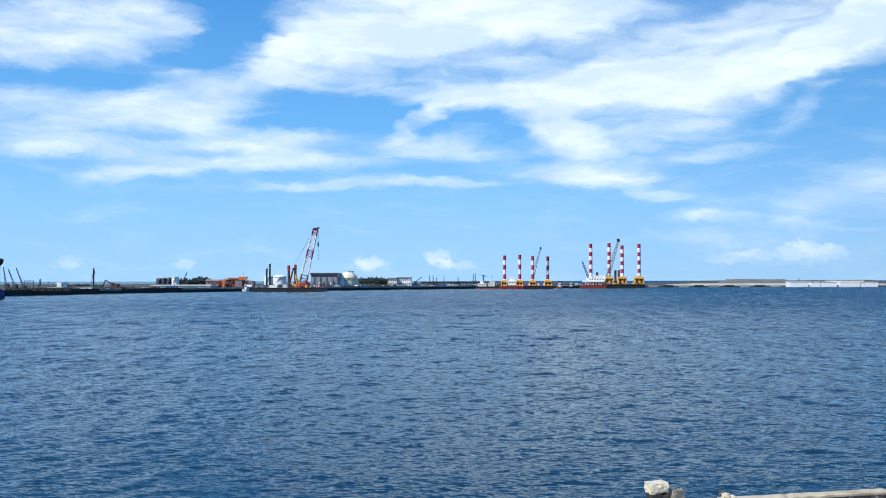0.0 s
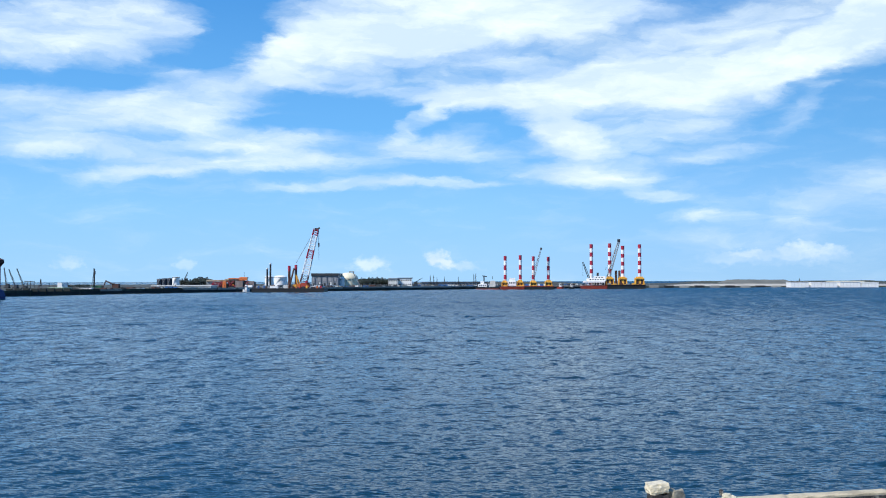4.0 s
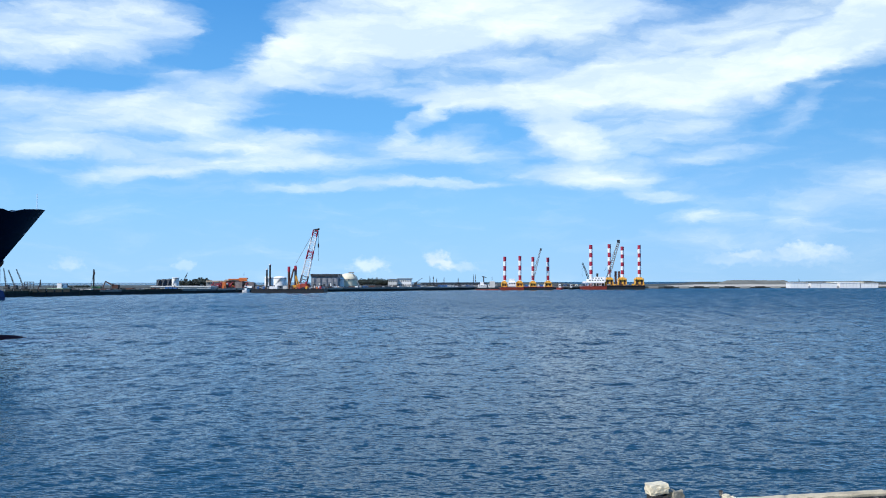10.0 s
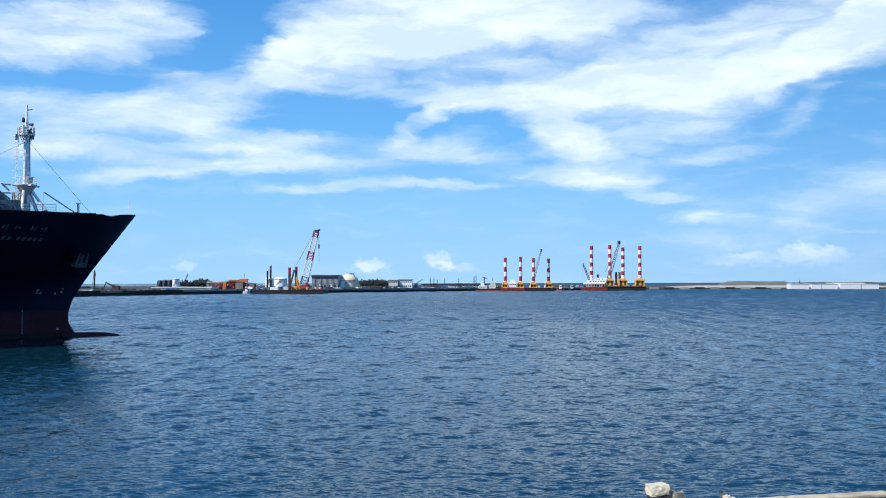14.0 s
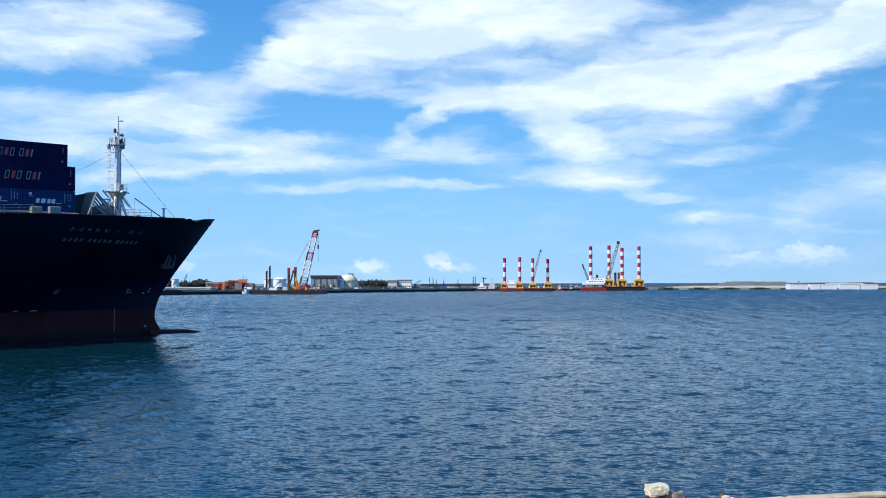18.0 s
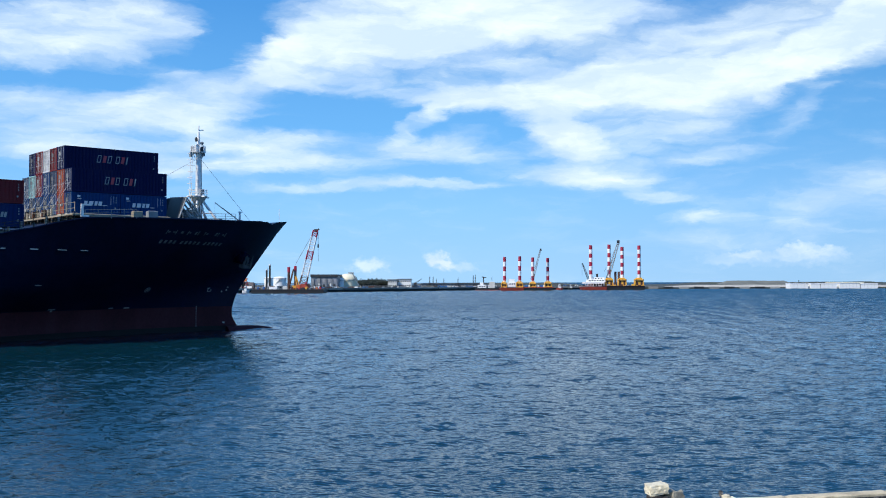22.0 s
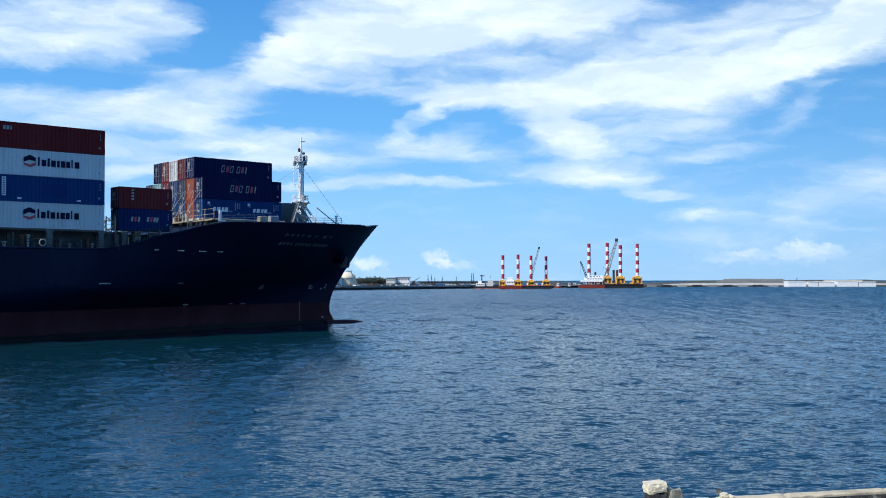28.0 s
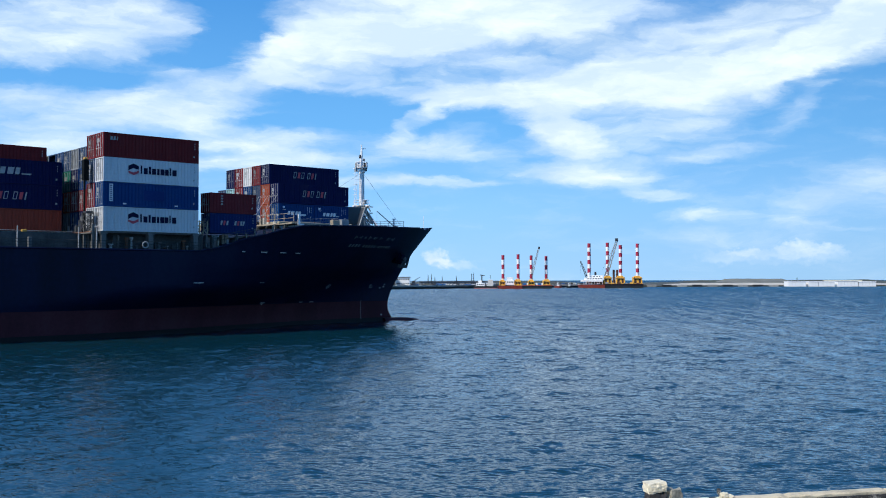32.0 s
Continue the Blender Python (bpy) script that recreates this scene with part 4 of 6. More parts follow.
part("tower_platform", Geo().box(-1.3, -17.4, 12.2, -0.4, -5.0, 12.33), M_DIM, ship)
part("lashing_frame", Geo().lattice((13.2, -16.6, 12.4), (13.2, -16.6, 14.2), 1.1, 2, 0.08), M_BEIGE, ship, "beige lashing frame between boxes")
# stairs and bulkheads at the break
for k in range(5):
    s = 14.6 + 2.3 * k
    part("break_bulkhead", Geo().box(s, -15.2, 10.2, s + 0.9, -14.4, 12.5 + 0.1 * (k % 2)), M_BEIGE if k % 2 else M_GREY, ship)
rail(14.5, 26.5, -17.4, 11.2, 13.6, mat=M_RAIL)
# breakwater with braces before the boxes
g = Geo()
vs = []
for y, s0 in ((-10.0, 42.6), (0, 45.4), (10.0, 42.6)):
    for d in (0, 0.2):
        vs += [(s0 + d, y, 14.6), (s0 + 1.0 + d, y, 18.3 if y == 0 else 17.6)]
g.add(vs, [(0, 1, 5, 4), (4, 5, 9, 8), (2, 6, 7, 3), (6, 10, 11, 7), (1, 3, 7, 5), (5, 7, 11, 9), (0, 2, 3, 1), (8, 9, 11, 10)])
breakwater = part("breakwater", g, M_DARK, ship, "dark sloping breakwater plate")
for k in range(9):
    y = -9.4 + 2.35 * k
    s = 45.4 - 2.8 * abs(y) / 10.0
    part("brace", Geo().rod((s + 1.1, y, 17.5), (s + 3.0, y, 15.2), 0.12, 6), M_DULL, breakwater, "grey steel brace")
    part("stiffener", Geo().rod((s + 0.25, y, 15.0), (s + 1.2, y, 17.6), 0.08, 5), M_GREY, breakwater)
for a, b in (((42.6, -10.15, 14.7), (43.7, -10.15, 17.6)), ((43.7, -10.15, 17.6), (46.6, -9.2, 14.8)), ((43.2, -10.15, 16.2), (45.2, -9.7, 14.8)), ((43.7, -10.15, 17.6), (46.4, 0.0, 18.3)), ((44.9, -9.7, 16.4), (46.9, -4.0, 16.6))):
    part("edge_stay", Geo().rod(a, b, 0.09, 6), M_DULL, breakwater, "pale steel edge stay")
for k in range(3):
    z = 15.3 + 0.95 * k
    part("gusset", Geo().rod((44.2 + 0.2 * k, -9.6, z + 0.75), (45.9 - 0.1 * k, -8.8, z), 0.11, 5).box(44.6 + 0.2 * k, -9.55, z + 0.55, 45.7, -9.1, z + 0.68), M_PALEGEAR, breakwater, "white painted gusset")
part("windlass_house", Geo().slab(47.2, -3.4, 15.0, 48.8, 1.6, 16.6, 0.1), M_GREY, ship)
part("ladder_frame", Geo().lattice((48.0, -4.4, 15.2), (48.0, -4.4, 17.4), 0.7, 3, 0.05), M_BEIGE, ship, "beige ladder frame on the forecastle")

# foremast
mast = part("foremast", Geo().turned(50.6, 0, [(0.48, 14.4), (0.42, 19.4), (0.33, 25.0), (0.30, 25.6)], 14), M_WHITE, ship, "white tubular foremast", smooth=True)
part("mast_foot", Geo().rod((48.9, -1.2, 14.5), (50.4, -0.2, 18.0), 0.12, 6).rod((48.9, 1.2, 14.5), (50.4, 0.2, 18.0), 0.12, 6).rod((52.0, -1.0, 14.5), (50.8, -0.2, 17.6), 0.12, 6), M_WHITE, mast, "white mast struts")
for name, r, z in (("crosstree", 1.25, 18.7), ("lamp_platform", 0.95, 24.9)):
    deck = part(name, Geo().turned(50.6, 0, [(0.3, z - 0.10), (r, z - 0.06), (r + 0.04, z + 0.08), (0.3, z + 0.10)], 14), M_WHITE, mast)
    for k in range(6):
        a = math.pi * (k + 0.5) / 3
        part("bracket", Geo().rod((50.6 + 0.36 * math.cos(a), 0.36 * math.sin(a), z - 0.95), (50.6 + 0.85 * r * math.cos(a), 0.85 * r * math.sin(a), z - 0.05), 0.06, 5), M_WHITE, deck)
    g = Geo()
    for i in range(10):
        a, b_ = 2 * math.pi * i / 10, 2 * math.pi * (i + 1) / 10
        g.rod((50.6 + r * math.cos(a), r * math.sin(a), z), (50.6 + r * math.cos(a), r * math.sin(a), z + 0.95), 0.03, 4)
        for zz in (z + 0.95, z + 0.5):
            g.rod((50.6 + r * math.cos(a), r * math.sin(a), zz), (50.6 + r * math.cos(b_), r * math.sin(b_), zz), 0.028, 4)
    part("platform_rail", g, M_WHITE, deck)
for a, b, r in (((50.3, -0.2, 18.6), (49.3, -2.2, 14.5), 0.20), ((50.9, -0.2, 18.5), (53.1, -1.9, 14.6), 0.22), ((50.9, 0.2, 18.5), (53.1, 1.9, 14.6), 0.22), ((52.1, -1.1, 16.4), (49.9, -1.1, 16.2), 0.10)):
    part("mast_leg", Geo().rod(a, b, r * 0.8, 8), M_WHITE, mast, "white splayed mast leg")
part("crosstree_cone", Geo().turned(50.6, 0, [(0.44, 17.5), (1.15, 18.55), (1.2, 18.66)], 14), M_PALEGEAR, mast, "cream cone under the crosstree", smooth=True)
for k in range(8):
    a = 2 * math.pi * k / 8
    part("deck_light", Geo().box(50.6 + 0.85 * math.cos(a) - 0.13, 0.85 * math.sin(a) - 0.13, 25.0, 50.6 + 0.85 * math.cos(a) + 0.13, 0.85 * math.sin(a) + 0.13, 25.5 + 0.25 * (k % 3)), M_WHITE if k % 3 else M_DARK, mast)
part("yard_arm", Geo().box(50.45, -2.1, 18.55, 50.75, 2.1, 18.72).box(48.9, -0.2, 18.55, 52.2, 0.2, 18.7), M_WHITE, mast)
part("topmast", Geo().rod((50.6, 0, 25.4), (50.6, 0, 27.8), 0.27, 8, 0.15).rod((50.6, 0, 27.7), (50.6, 0, 28.7), 0.11, 6).rod((50.6, 0, 28.0), (51.3, -0.1, 28.15), 0.08, 5), M_WHITE, mast)
for s, y, z, w, h, mat in ((50.25, -0.45, 25.0, 0.45, 0.9, M_WHITE), (49.75, 0.1, 25.0, 0.35, 0.75, M_GREY), (51.15, -0.3, 24.4, 0.4, 0.6, M_GREY), (51.3, 0.2, 25.05, 0.3, 0.8, M_DARK), (49.3, -0.2, 24.2, 0.25, 0.7, M_GREY), (50.9, -0.5, 19.0, 0.5, 0.7, M_GREY), (50.2, -0.6, 16.2, 0.5, 1.3, M_GREY)):
    part("equipment_box", Geo().slab(s - w / 2, y - 0.2, z, s + w / 2, y + 0.2, z + h, 0.04), mat, mast)
part("masthead_lamp", Geo().turned(50.1, -0.3, [(0.14, 26.4), (0.2, 26.5), (0.2, 26.85), (0.1, 27.0)], 10), M_DARK, mast, "dark signal lamp")
part("signal_horn", Geo().rod((50.9, 0.4, 26.3), (51.5, 0.5, 26.35), 0.1, 8, 0.24), M_GREY, mast)
g = Geo()
for y in (-0.28, 0.28):
    g.rod((49.35, y, 15.0), (49.55, y, 25.6), 0.04, 4)
for k in range(31):
    z = 15.4 + 0.32 * k
    g.rod((49.36 + 0.006 * k, -0.28, z), (49.36 + 0.006 * k, 0.28, z), 0.02, 3)
for k in range(11):
    z = 16.2 + k * 0.85
    pts = [(49.4 - 0.42 * math.sin(math.pi * i / 5), 0.38 * math.cos(math.pi * i / 5), z) for i in range(6)]
    for a, b in zip(pts, pts[1:]):
        g.rod(a, b, 0.03, 3)
    g.rod((49.45, 0, z), (50.4, 0, z), 0.03, 3)
part("caged_ladder", g, M_WHITE, mast, "white caged ladder beside the mast")
part("cable_pipe", Geo().rod((51.05, -0.2, 15.0), (50.95, -0.15, 25.0), 0.05, 5), M_GREY, mast)
part("mast_stay", Geo().rod((50.8, 0, 24.2), (59.0, -0.6, 15.0), 0.022, 4).rod((50.4, 0, 24.0), (42.0, -1.0, 19.3), 0.02, 4), M_GREY, mast)
part("stores_boom", Geo().rod((57.2, -1.6, 14.8), (51.9, -2.4, 17.8), 0.07, 6).rod((51.9, -2.4, 17.8), (51.9, -2.4, 14.8), 0.015, 4), M_GREY, ship, "slim grey derrick boom")
part("bow_post", Geo().rod((56.9, -0.5, 14.6), (56.9, -0.5, 16.8), 0.16, 8).box(56.7, -0.75, 16.7, 57.1, -0.25, 16.85).rod((56.9, -0.5, 15.6), (56.4, -0.5, 14.8), 0.08, 5), M_WHITE, ship, "white fairlead post")
for k, (s_, y_) in enumerate(((55.6, -2.0), (58.6, -1.6), (60.2, -1.0), (61.4, -0.6))):
    part("fairlead", Geo().slab(s_, y_ - 0.4, 14.7, s_ + 0.6, y_ + 0.2, 15.35 + 0.2 * (k == 0), 0.08), M_DARK, ship)
part("jackstaff", Geo().rod((63.8, 0, 15.4), (63.8, 0, 17.6), 0.035, 5), M_WHITE, ship)
for s, y in ((52.5, -3.5), (54.0, -3.0), (51.0, -5.0)):
    part("mooring_winch", Geo().rod((s, y - 0.7, 14.95), (s, y + 0.7, 14.95), 0.42, 12), M_GREY, ship, "grey-green mooring winch drum")

# ---- own quay, below the camera ----
def edge(x):
    return 20.25 + 0.234 * x


g = Geo()
pts = [(-55, edge(-55)), (60, edge(60)), (60, -70), (-55, -70)]
vs = [(x, y, z) for z in (-4.0, 1.75) for x, y in pts]
g.add(vs, [(3, 2, 1, 0), (4, 5, 6, 7), (0, 1, 5, 4), (1, 2, 6, 5), (2, 3, 7, 6), (3, 0, 4, 7)])
solid("quay", g, M_CON, "weathered concrete quay deck", "quay", kind="structure")


def rough_block(name, x, y, z, sx, sy, sz, mat, label, turn=0.0, seed=1, wear=0.16, cat="stone", cuts=4):
    bm = bmesh.new()
    bmesh.ops.create_cube(bm, size=1.0)
    bmesh.ops.subdivide_edges(bm, edges=bm.edges[:], cuts=cuts, use_grid_fill=True)
    for v in bm.verts:
        c = v.co * 2
        k = max(abs(c.x), abs(c.y), abs(c.z)) / max(1e-6, c.length)
        v.co *= 1 - 0.55 * wear * (1 - k) / 0.42
        n = noise.noise_vector(v.co * 3.1 + Vector((seed * 7.3, 0, 0)))
        n2 = noise.noise_vector(v.co * 8.0 + Vector((0, seed * 3.3, 0)))
        v.co += n * wear * 0.45 + n2 * wear * 0.2
        v.co = Vector((v.co.x * sx, v.co.y * sy, v.co.z * sz))
    me = bpy.data.meshes.new(name)
    bm.to_mesh(me)
    bm.free()
    me.materials.append(mat)
    ob = tagged(new(name, me), label, cat)
    ob.matrix_basis = pose(x, y, z + sz * 0.47, 0, 0, turn)
    return ob


# kerb along the edge, in cast lengths
turn_k = math.degrees(math.atan(0.234))
kerb = thing("kerb", "worn concrete kerb along the quay edge", "kerb", kind="structure")
rng = random.Random(5)
for k in range(9):
    x0, x1 = 4.95 + 2.4 * k, 4.95 + 2.4 * k + 2.385
    bm = bmesh.new()
    bmesh.ops.create_grid(bm, x_segments=24, y_segments=6, size=0.5)
    for v in bm.verts:
        f = v.co.x + 0.5
        x = x0 + (x1 - x0) * f
        y = edge(x) - 0.32 + (v.co.y + 0.5) * 0.32
        rim = abs(v.co.y) > 0.49 or abs(v.co.x) > 0.49
        z = 2.2 + 0.012 * noise.noise((x * 3, y * 3, 1.0)) - (0.03 * (1 + noise.noise((x * 5, y * 2, 4.0))) if rim else 0)
        v.co = Vector((x, y + (0.02 * noise.noise((x * 4, y, 9.0)) if rim else 0), z))
    ret = bmesh.ops.extrude_face_region(bm, geom=bm.faces[:])
    for v in (e for e in ret["geom"] if isinstance(e, bmesh.types.BMVert)):
        v.co.z = 1.6
    bmesh.ops.recalc_face_normals(bm, faces=bm.faces[:])
    me = bpy.data.meshes.new("kerb_stone")
    bm.to_mesh(me)
    bm.free()
    part("kerb_stone", me, M_CON, kerb)
    ya, yb = edge(x0) - 0.35, edge(x1) - 0.35
    vs = [(x0, ya - 0.02, 1.7), (x1, yb - 0.02, 1.7), (x1, yb + 0.02, 1.7), (x0, ya + 0.02, 1.7), (x0, ya - 0.02, 2.13), (x1, yb - 0.02, 2.13), (x1, yb + 0.02, 2.13), (x0, ya + 0.02, 2.13)]
    part("tarred_face", Geo().add(vs, [(3, 2, 1, 0), (4, 5, 6, 7), (0, 1, 5, 4), (1, 2, 6, 5), (2, 3, 7, 6), (3, 0, 4, 7)]), M_SPECK, kerb, "black kerb face with pale scars")
rough_block("dark_block", 4.42, edge(4.42) - 0.24, 1.75, 0.38, 0.34, 0.68, M_SPECK, "black and grey weathered footing on the quay edge", 6, 6, 0.16, cuts=6)
block = rough_block("broken_block", 4.41, edge(4.41) - 0.20, 2.41, 0.42, 0.36, 0.22, M_STONE, "broken pale concrete block lying on a dark footing", 12, 3, 0.16, cuts=8)
block.rotation_euler.y = radians(-5)
rough_block("boulder", 4.79, edge(4.79) - 0.2, 1.75, 0.36, 0.36, 0.74, M_BROWNSTONE, "rounded grey-brown stone beside the block", 30, 8, 0.24, cuts=8)
rough_block("broken_slab", 2.98, edge(2.98) - 0.25, 1.75, 0.55, 0.4, 0.62, M_STONE, "pale broken slab on the quay edge", -8, 5, 0.16)
for k in range(14):
    a = rng.random()
    dark = k % 3 == 2
    rough_block("rubble_stone", 5.62 + 0.50 * a, edge(5.85) - 0.22 + 0.2 * rng.random(), 2.12 + 0.14 * (1 - abs(2 * a - 1)) * (k % 2), 0.07 + 0.12 * rng.random(), 0.12, 0.06 + 0.07 * rng.random(),
                M_SPECK if dark else M_STONE, "loose dark rubble on the kerb" if dark else "loose pale rubble on the kerb", rng.random() * 90, 11 + k, 0.34, cuts=2)["group"] = "rubble on the kerb"

# ---- far shore ----
M_LAND = material("reclaimed_ground", (0.06, 0.062, 0.047), 0.9, vary=0.35, scale=0.03, stain=(0.035, 0.06, 0.03), stain_amount=0.7)
M_HILL = material("grey_fill_ground", (0.15, 0.15, 0.12), 0.9, vary=0.3, scale=0.04)
M_SAND = material("sandy_ground", (0.46, 0.42, 0.35), 0.9, vary=0.3, scale=0.04, stain=(0.30, 0.28, 0.21), stain_amount=0.5)
M_WALL = material("dark_quay_wall", (0.016, 0.018, 0.017), 0.8, vary=0.6, scale=0.25, stain=(0.02, 0.022, 0.022), stain_amount=0.7, streak=True)
M_CAP = material("quay_cap_concrete", (0.36, 0.35, 0.31), 0.8, vary=0.4, scale=0.4, stain=(0.05, 0.05, 0.045), stain_amount=0.7, per_object=0.4)
M_DARKCAP = material("weedy_quay_cap", (0.035, 0.045, 0.03), 0.85, vary=0.5, scale=0.4, per_object=0.4)
M_HEDGE = material("dark_windbreak_mesh", (0.014, 0.020, 0.018), 0.8, vary=0.4, scale=0.4)
M_LEAF = material("foliage", (0.024, 0.036, 0.028), 0.8, vary=0.5, scale=0.9)
M_BARK = material("bark", (0.03, 0.025, 0.02), 0.9)
M_RED = material("leg_red_paint", (0.39, 0.02, 0.05), 0.5, vary=0.25, scale=0.4)
M_LEGWHITE = material("leg_white_paint", (0.80, 0.80, 0.79), 0.5, vary=0.12, scale=0.4)
M_YELLOW = material("yellow_machine_paint", (0.80, 0.40, 0.045), 0.55, vary=0.25, scale=0.5)
M_ORANGE = material("orange_machine_paint", (0.62, 0.16, 0.035), 0.55, vary=0.25, scale=0.4, stain=(0.2, 0.07, 0.03), stain_amount=0.5)
M_HULLRED = material("red_hull_paint", (0.40, 0.06, 0.035), 0.6, vary=0.25, scale=0.3)
M_BLACK = material("black_hull_paint", (0.012, 0.014, 0.016), 0.6, vary=0.4, scale=0.3)
M_CREAM = material("cream_tank_paint", (0.76, 0.71, 0.52), 0.55, vary=0.12, scale=0.2)
M_BUILD = material("grey_cladding", (0.20, 0.22, 0.25), 0.6, vary=0.15, scale=0.15, streak=True)
M_PALE = material("pale_wall", (0.60, 0.60, 0.57), 0.7, vary=0.15, scale=0.2)
M_GREEN = material("green_machine_paint", (0.03, 0.14, 0.06), 0.6, vary=0.3)
M_RUST = material("rusty_steel", (0.085, 0.035, 0.025), 0.7, vary=0.4, scale=0.5)
M_BLUE = material("blue_hull_paint", (0.015, 0.03, 0.12), 0.5, vary=0.3, scale=0.2)
M_SKIPBLUE = material("blue_cabin_paint", (0.03, 0.13, 0.35), 0.5, vary=0.2)
M_PALEGREEN = material("pale_green_paint", (0.30, 0.42, 0.30), 0.7, vary=0.25, scale=0.4)
M_TAN = material("tan_roof_sheet", (0.42, 0.34, 0.24), 0.7, vary=0.3, scale=0.4)
M_GLASS = material("dark_window_glass", (0.02, 0.025, 0.03), 0.1, vary=0.1)

SHORE = ((-420, 270), (-60, 405), (0, 449), (90, 486), (280, 563), (450, 640), (575, 672), (700, 733), (870, 850), (1010, 940), (1140, 1016), (1300, 1046), (1400, 1062), (1620, 1078))


def shore(b):
    return nearer(knots(b, [p[0] for p in SHORE], [p[1] for p in SHORE]), b)


TOP = 2.3
bs = [-420, -240, -60, 0, 45, 90] + [90 + 30 * k for k in range(1, 44)] + [1400, 1480, 1560, 1640]
vs, fs = [], []
for b in bs:
    d = shore(b)
    soft = min(1.0, max(0.0, (b - 1120) / 40.0))
    for k, back in enumerate((0, 0.6, 25, 70, 140, 300, 600)):
        far = min(d + back, nearer(1330.0, b) + 0.05 * k)
        z = -3.0 if k == 0 else (TOP + 0.35 * noise.noise((b * 0.05, k * 1.7, 0)) * (k > 1) - soft * (1.4 if k < 3 else 0.0) + soft * 1.2 * (k in (4, 5)))
        vs.append((east(b, far), far, z))
n = 7
for i in range(len(bs) - 1):
    fs += [(i * n + k, (i + 1) * n + k, (i + 1) * n + k + 1, i * n + k + 1) for k in range(n - 1)]
solid("ground", Geo().add(vs, fs), M_LAND, "flat reclaimed port ground across the harbour", "ground", kind="structure")

# quay wall in separate lengths with a pale cap
wall = thing("wall_quay", "dark tide-stained quay wall with pale cap", "quay wall", kind="structure")
b = -40.0
rng = random.Random(3)
while b < 1120:
    w = 24 + 16 * rng.random()
    e = b + w
    d0, d1 = shore(b) - 1.2, shore(e) - 1.2
    for name, mat, z0, z1, o in (("wall_block", M_WALL, -2.5, TOP - 0.5 + 0.3 * rng.random(), 0.0), ("wall_cap", M_CAP if b > 290 or rng.random() < 0.25 else M_DARKCAP, TOP - 0.85, TOP + 0.15 + 0.2 * rng.random(), 0.35)):
        p = [(east(b + 0.25, d0), d0 - o), (east(e - 0.25, d1), d1 - o), (east(e - 0.25, d1 + 4), d1 + 4), (east(b + 0.25, d0 + 4), d0 + 4)]
        vs = [(x, y, z) for z in (z0, z1) for x, y in p]
        part(name, Geo().add(vs, [(3, 2, 1, 0), (4, 5, 6, 7), (0, 1, 5, 4), (1, 2, 6, 5), (2, 3, 7, 6), (3, 0, 4, 7)]), mat, wall)
    b = e + (0 if rng.random() < 0.6 else 1.2)


class Site:
    """A thing across the water, built by bearings b and depressions v at its distance d."""

    def __init__(self, name, b, d, label, category, group="", exact=False):
        d = d if exact else nearer(d, b)
        self.b, self.d = b, d
        self.ob = thing(name, label, category, group, at=pose(east(b, d), d, 0))

    def x(self, b, y=0.0):
        return ((self.d + y) * (b - 784) - self.d * (self.b - 784)) / LENS

    def z(self, v, b=None, y=0.0):
        return level(v, self.d + y, self.b if b is None else b)

    def box(self, name, b0, v0, b1, v1, y0, y1, mat, label="", parent=None):
        """A block from the upper corner (b0, v0) to the lower one (b1, v1), y0 to y1 metres behind the thing's origin."""
        g = Geo().slab(self.x(b0, y0), y0, self.z(v1), self.x(b1, y0), y1, self.z(v0, None, y0), min(0.12, 0.2 * (y1 - y0)))
        return part(name, g, mat, parent or self.ob, label)

    def rod(self, name, b0, v0, b1, v1, r, mat, y=0.0, label="", parent=None, r2=None, n=8):
        return part(name, Geo().rod((self.x(b0, y), y, self.z(v0)), (self.x(b1, y), y, self.z(v1)), r, n, r2), mat, parent or self.ob, label)

    def lattice(self, name, b0, v0, b1, v1, w, bays, r, mat, y=0.0, label="", w2=None, parent=None):
        return part(name, Geo().lattice((self.x(b0, y), y, self.z(v0)), (self.x(b1, y), y, self.z(v1, None, y)), w, bays, r, w2), mat, parent or self.ob, label)

    def turned(self, name, b, profile, mat, y=0.0, label="", n=24, parent=None):
        return part(name, Geo().turned(self.x(b, y), y, profile, n), mat, parent or self.ob, label, smooth=True)


def striped_leg(s, b, top, base, bands, r, y):
    """A round jack-up leg painted in alternating red and white bands, each band a turned ring."""
    z0, z1 = s.z(base), s.z(top, None, y)
    leg = s.turned("leg", b, [(r * 0.97, -3.0), (r * 0.97, z0 + 0.1)], M_LEGWHITE, y, "red and white banded jack-up leg", 16)
    for k in range(bands):
        a, e = z1 - (z1 - z0) * k / bands, z1 - (z1 - z0) * (k + 1) / bands
        s.turned("band", b, [(r * 0.4, e - 0.02), (r, e), (r, a - 0.03), (r * 0.9, a)], M_RED if k % 2 == 0 else M_LEGWHITE, y, n=16, parent=leg)
    return leg


def jacking_house(s, b, v0, v1, w, y):
    h = s.box("jacking_house", b - w * 0.95, v0 + 2.0, b + w * 0.95, v1, y - 3.0, y + 3.0, M_YELLOW, "yellow jacking tower round the leg")
    s.box("collar", b - w * 0.6, v0, b + w * 0.6, v0 + 2.0, y - 2.6, y + 2.6, M_YELLOW, parent=h)
    for k in (-0.5, 0.45):
        s.box("opening", b + k * w - w * 0.22, v0 + 5.8, b + k * w + w * 0.22, v1 - 2.0, y - 3.06, y - 2.9, M_RUST, parent=h)
    for k in (-1, 1):
        s.rod("brace", b + k * w * 1.0, v1, b + k * w * 0.8, v0 + 2, 0.3, M_YELLOW, y - 3.2, parent=h)
    s.box("walkway", b - w * 1.05, v0 + 4.5, b + w * 1.05, v0 + 5.0, y - 3.8, y - 3.05, M_DARK, parent=h)


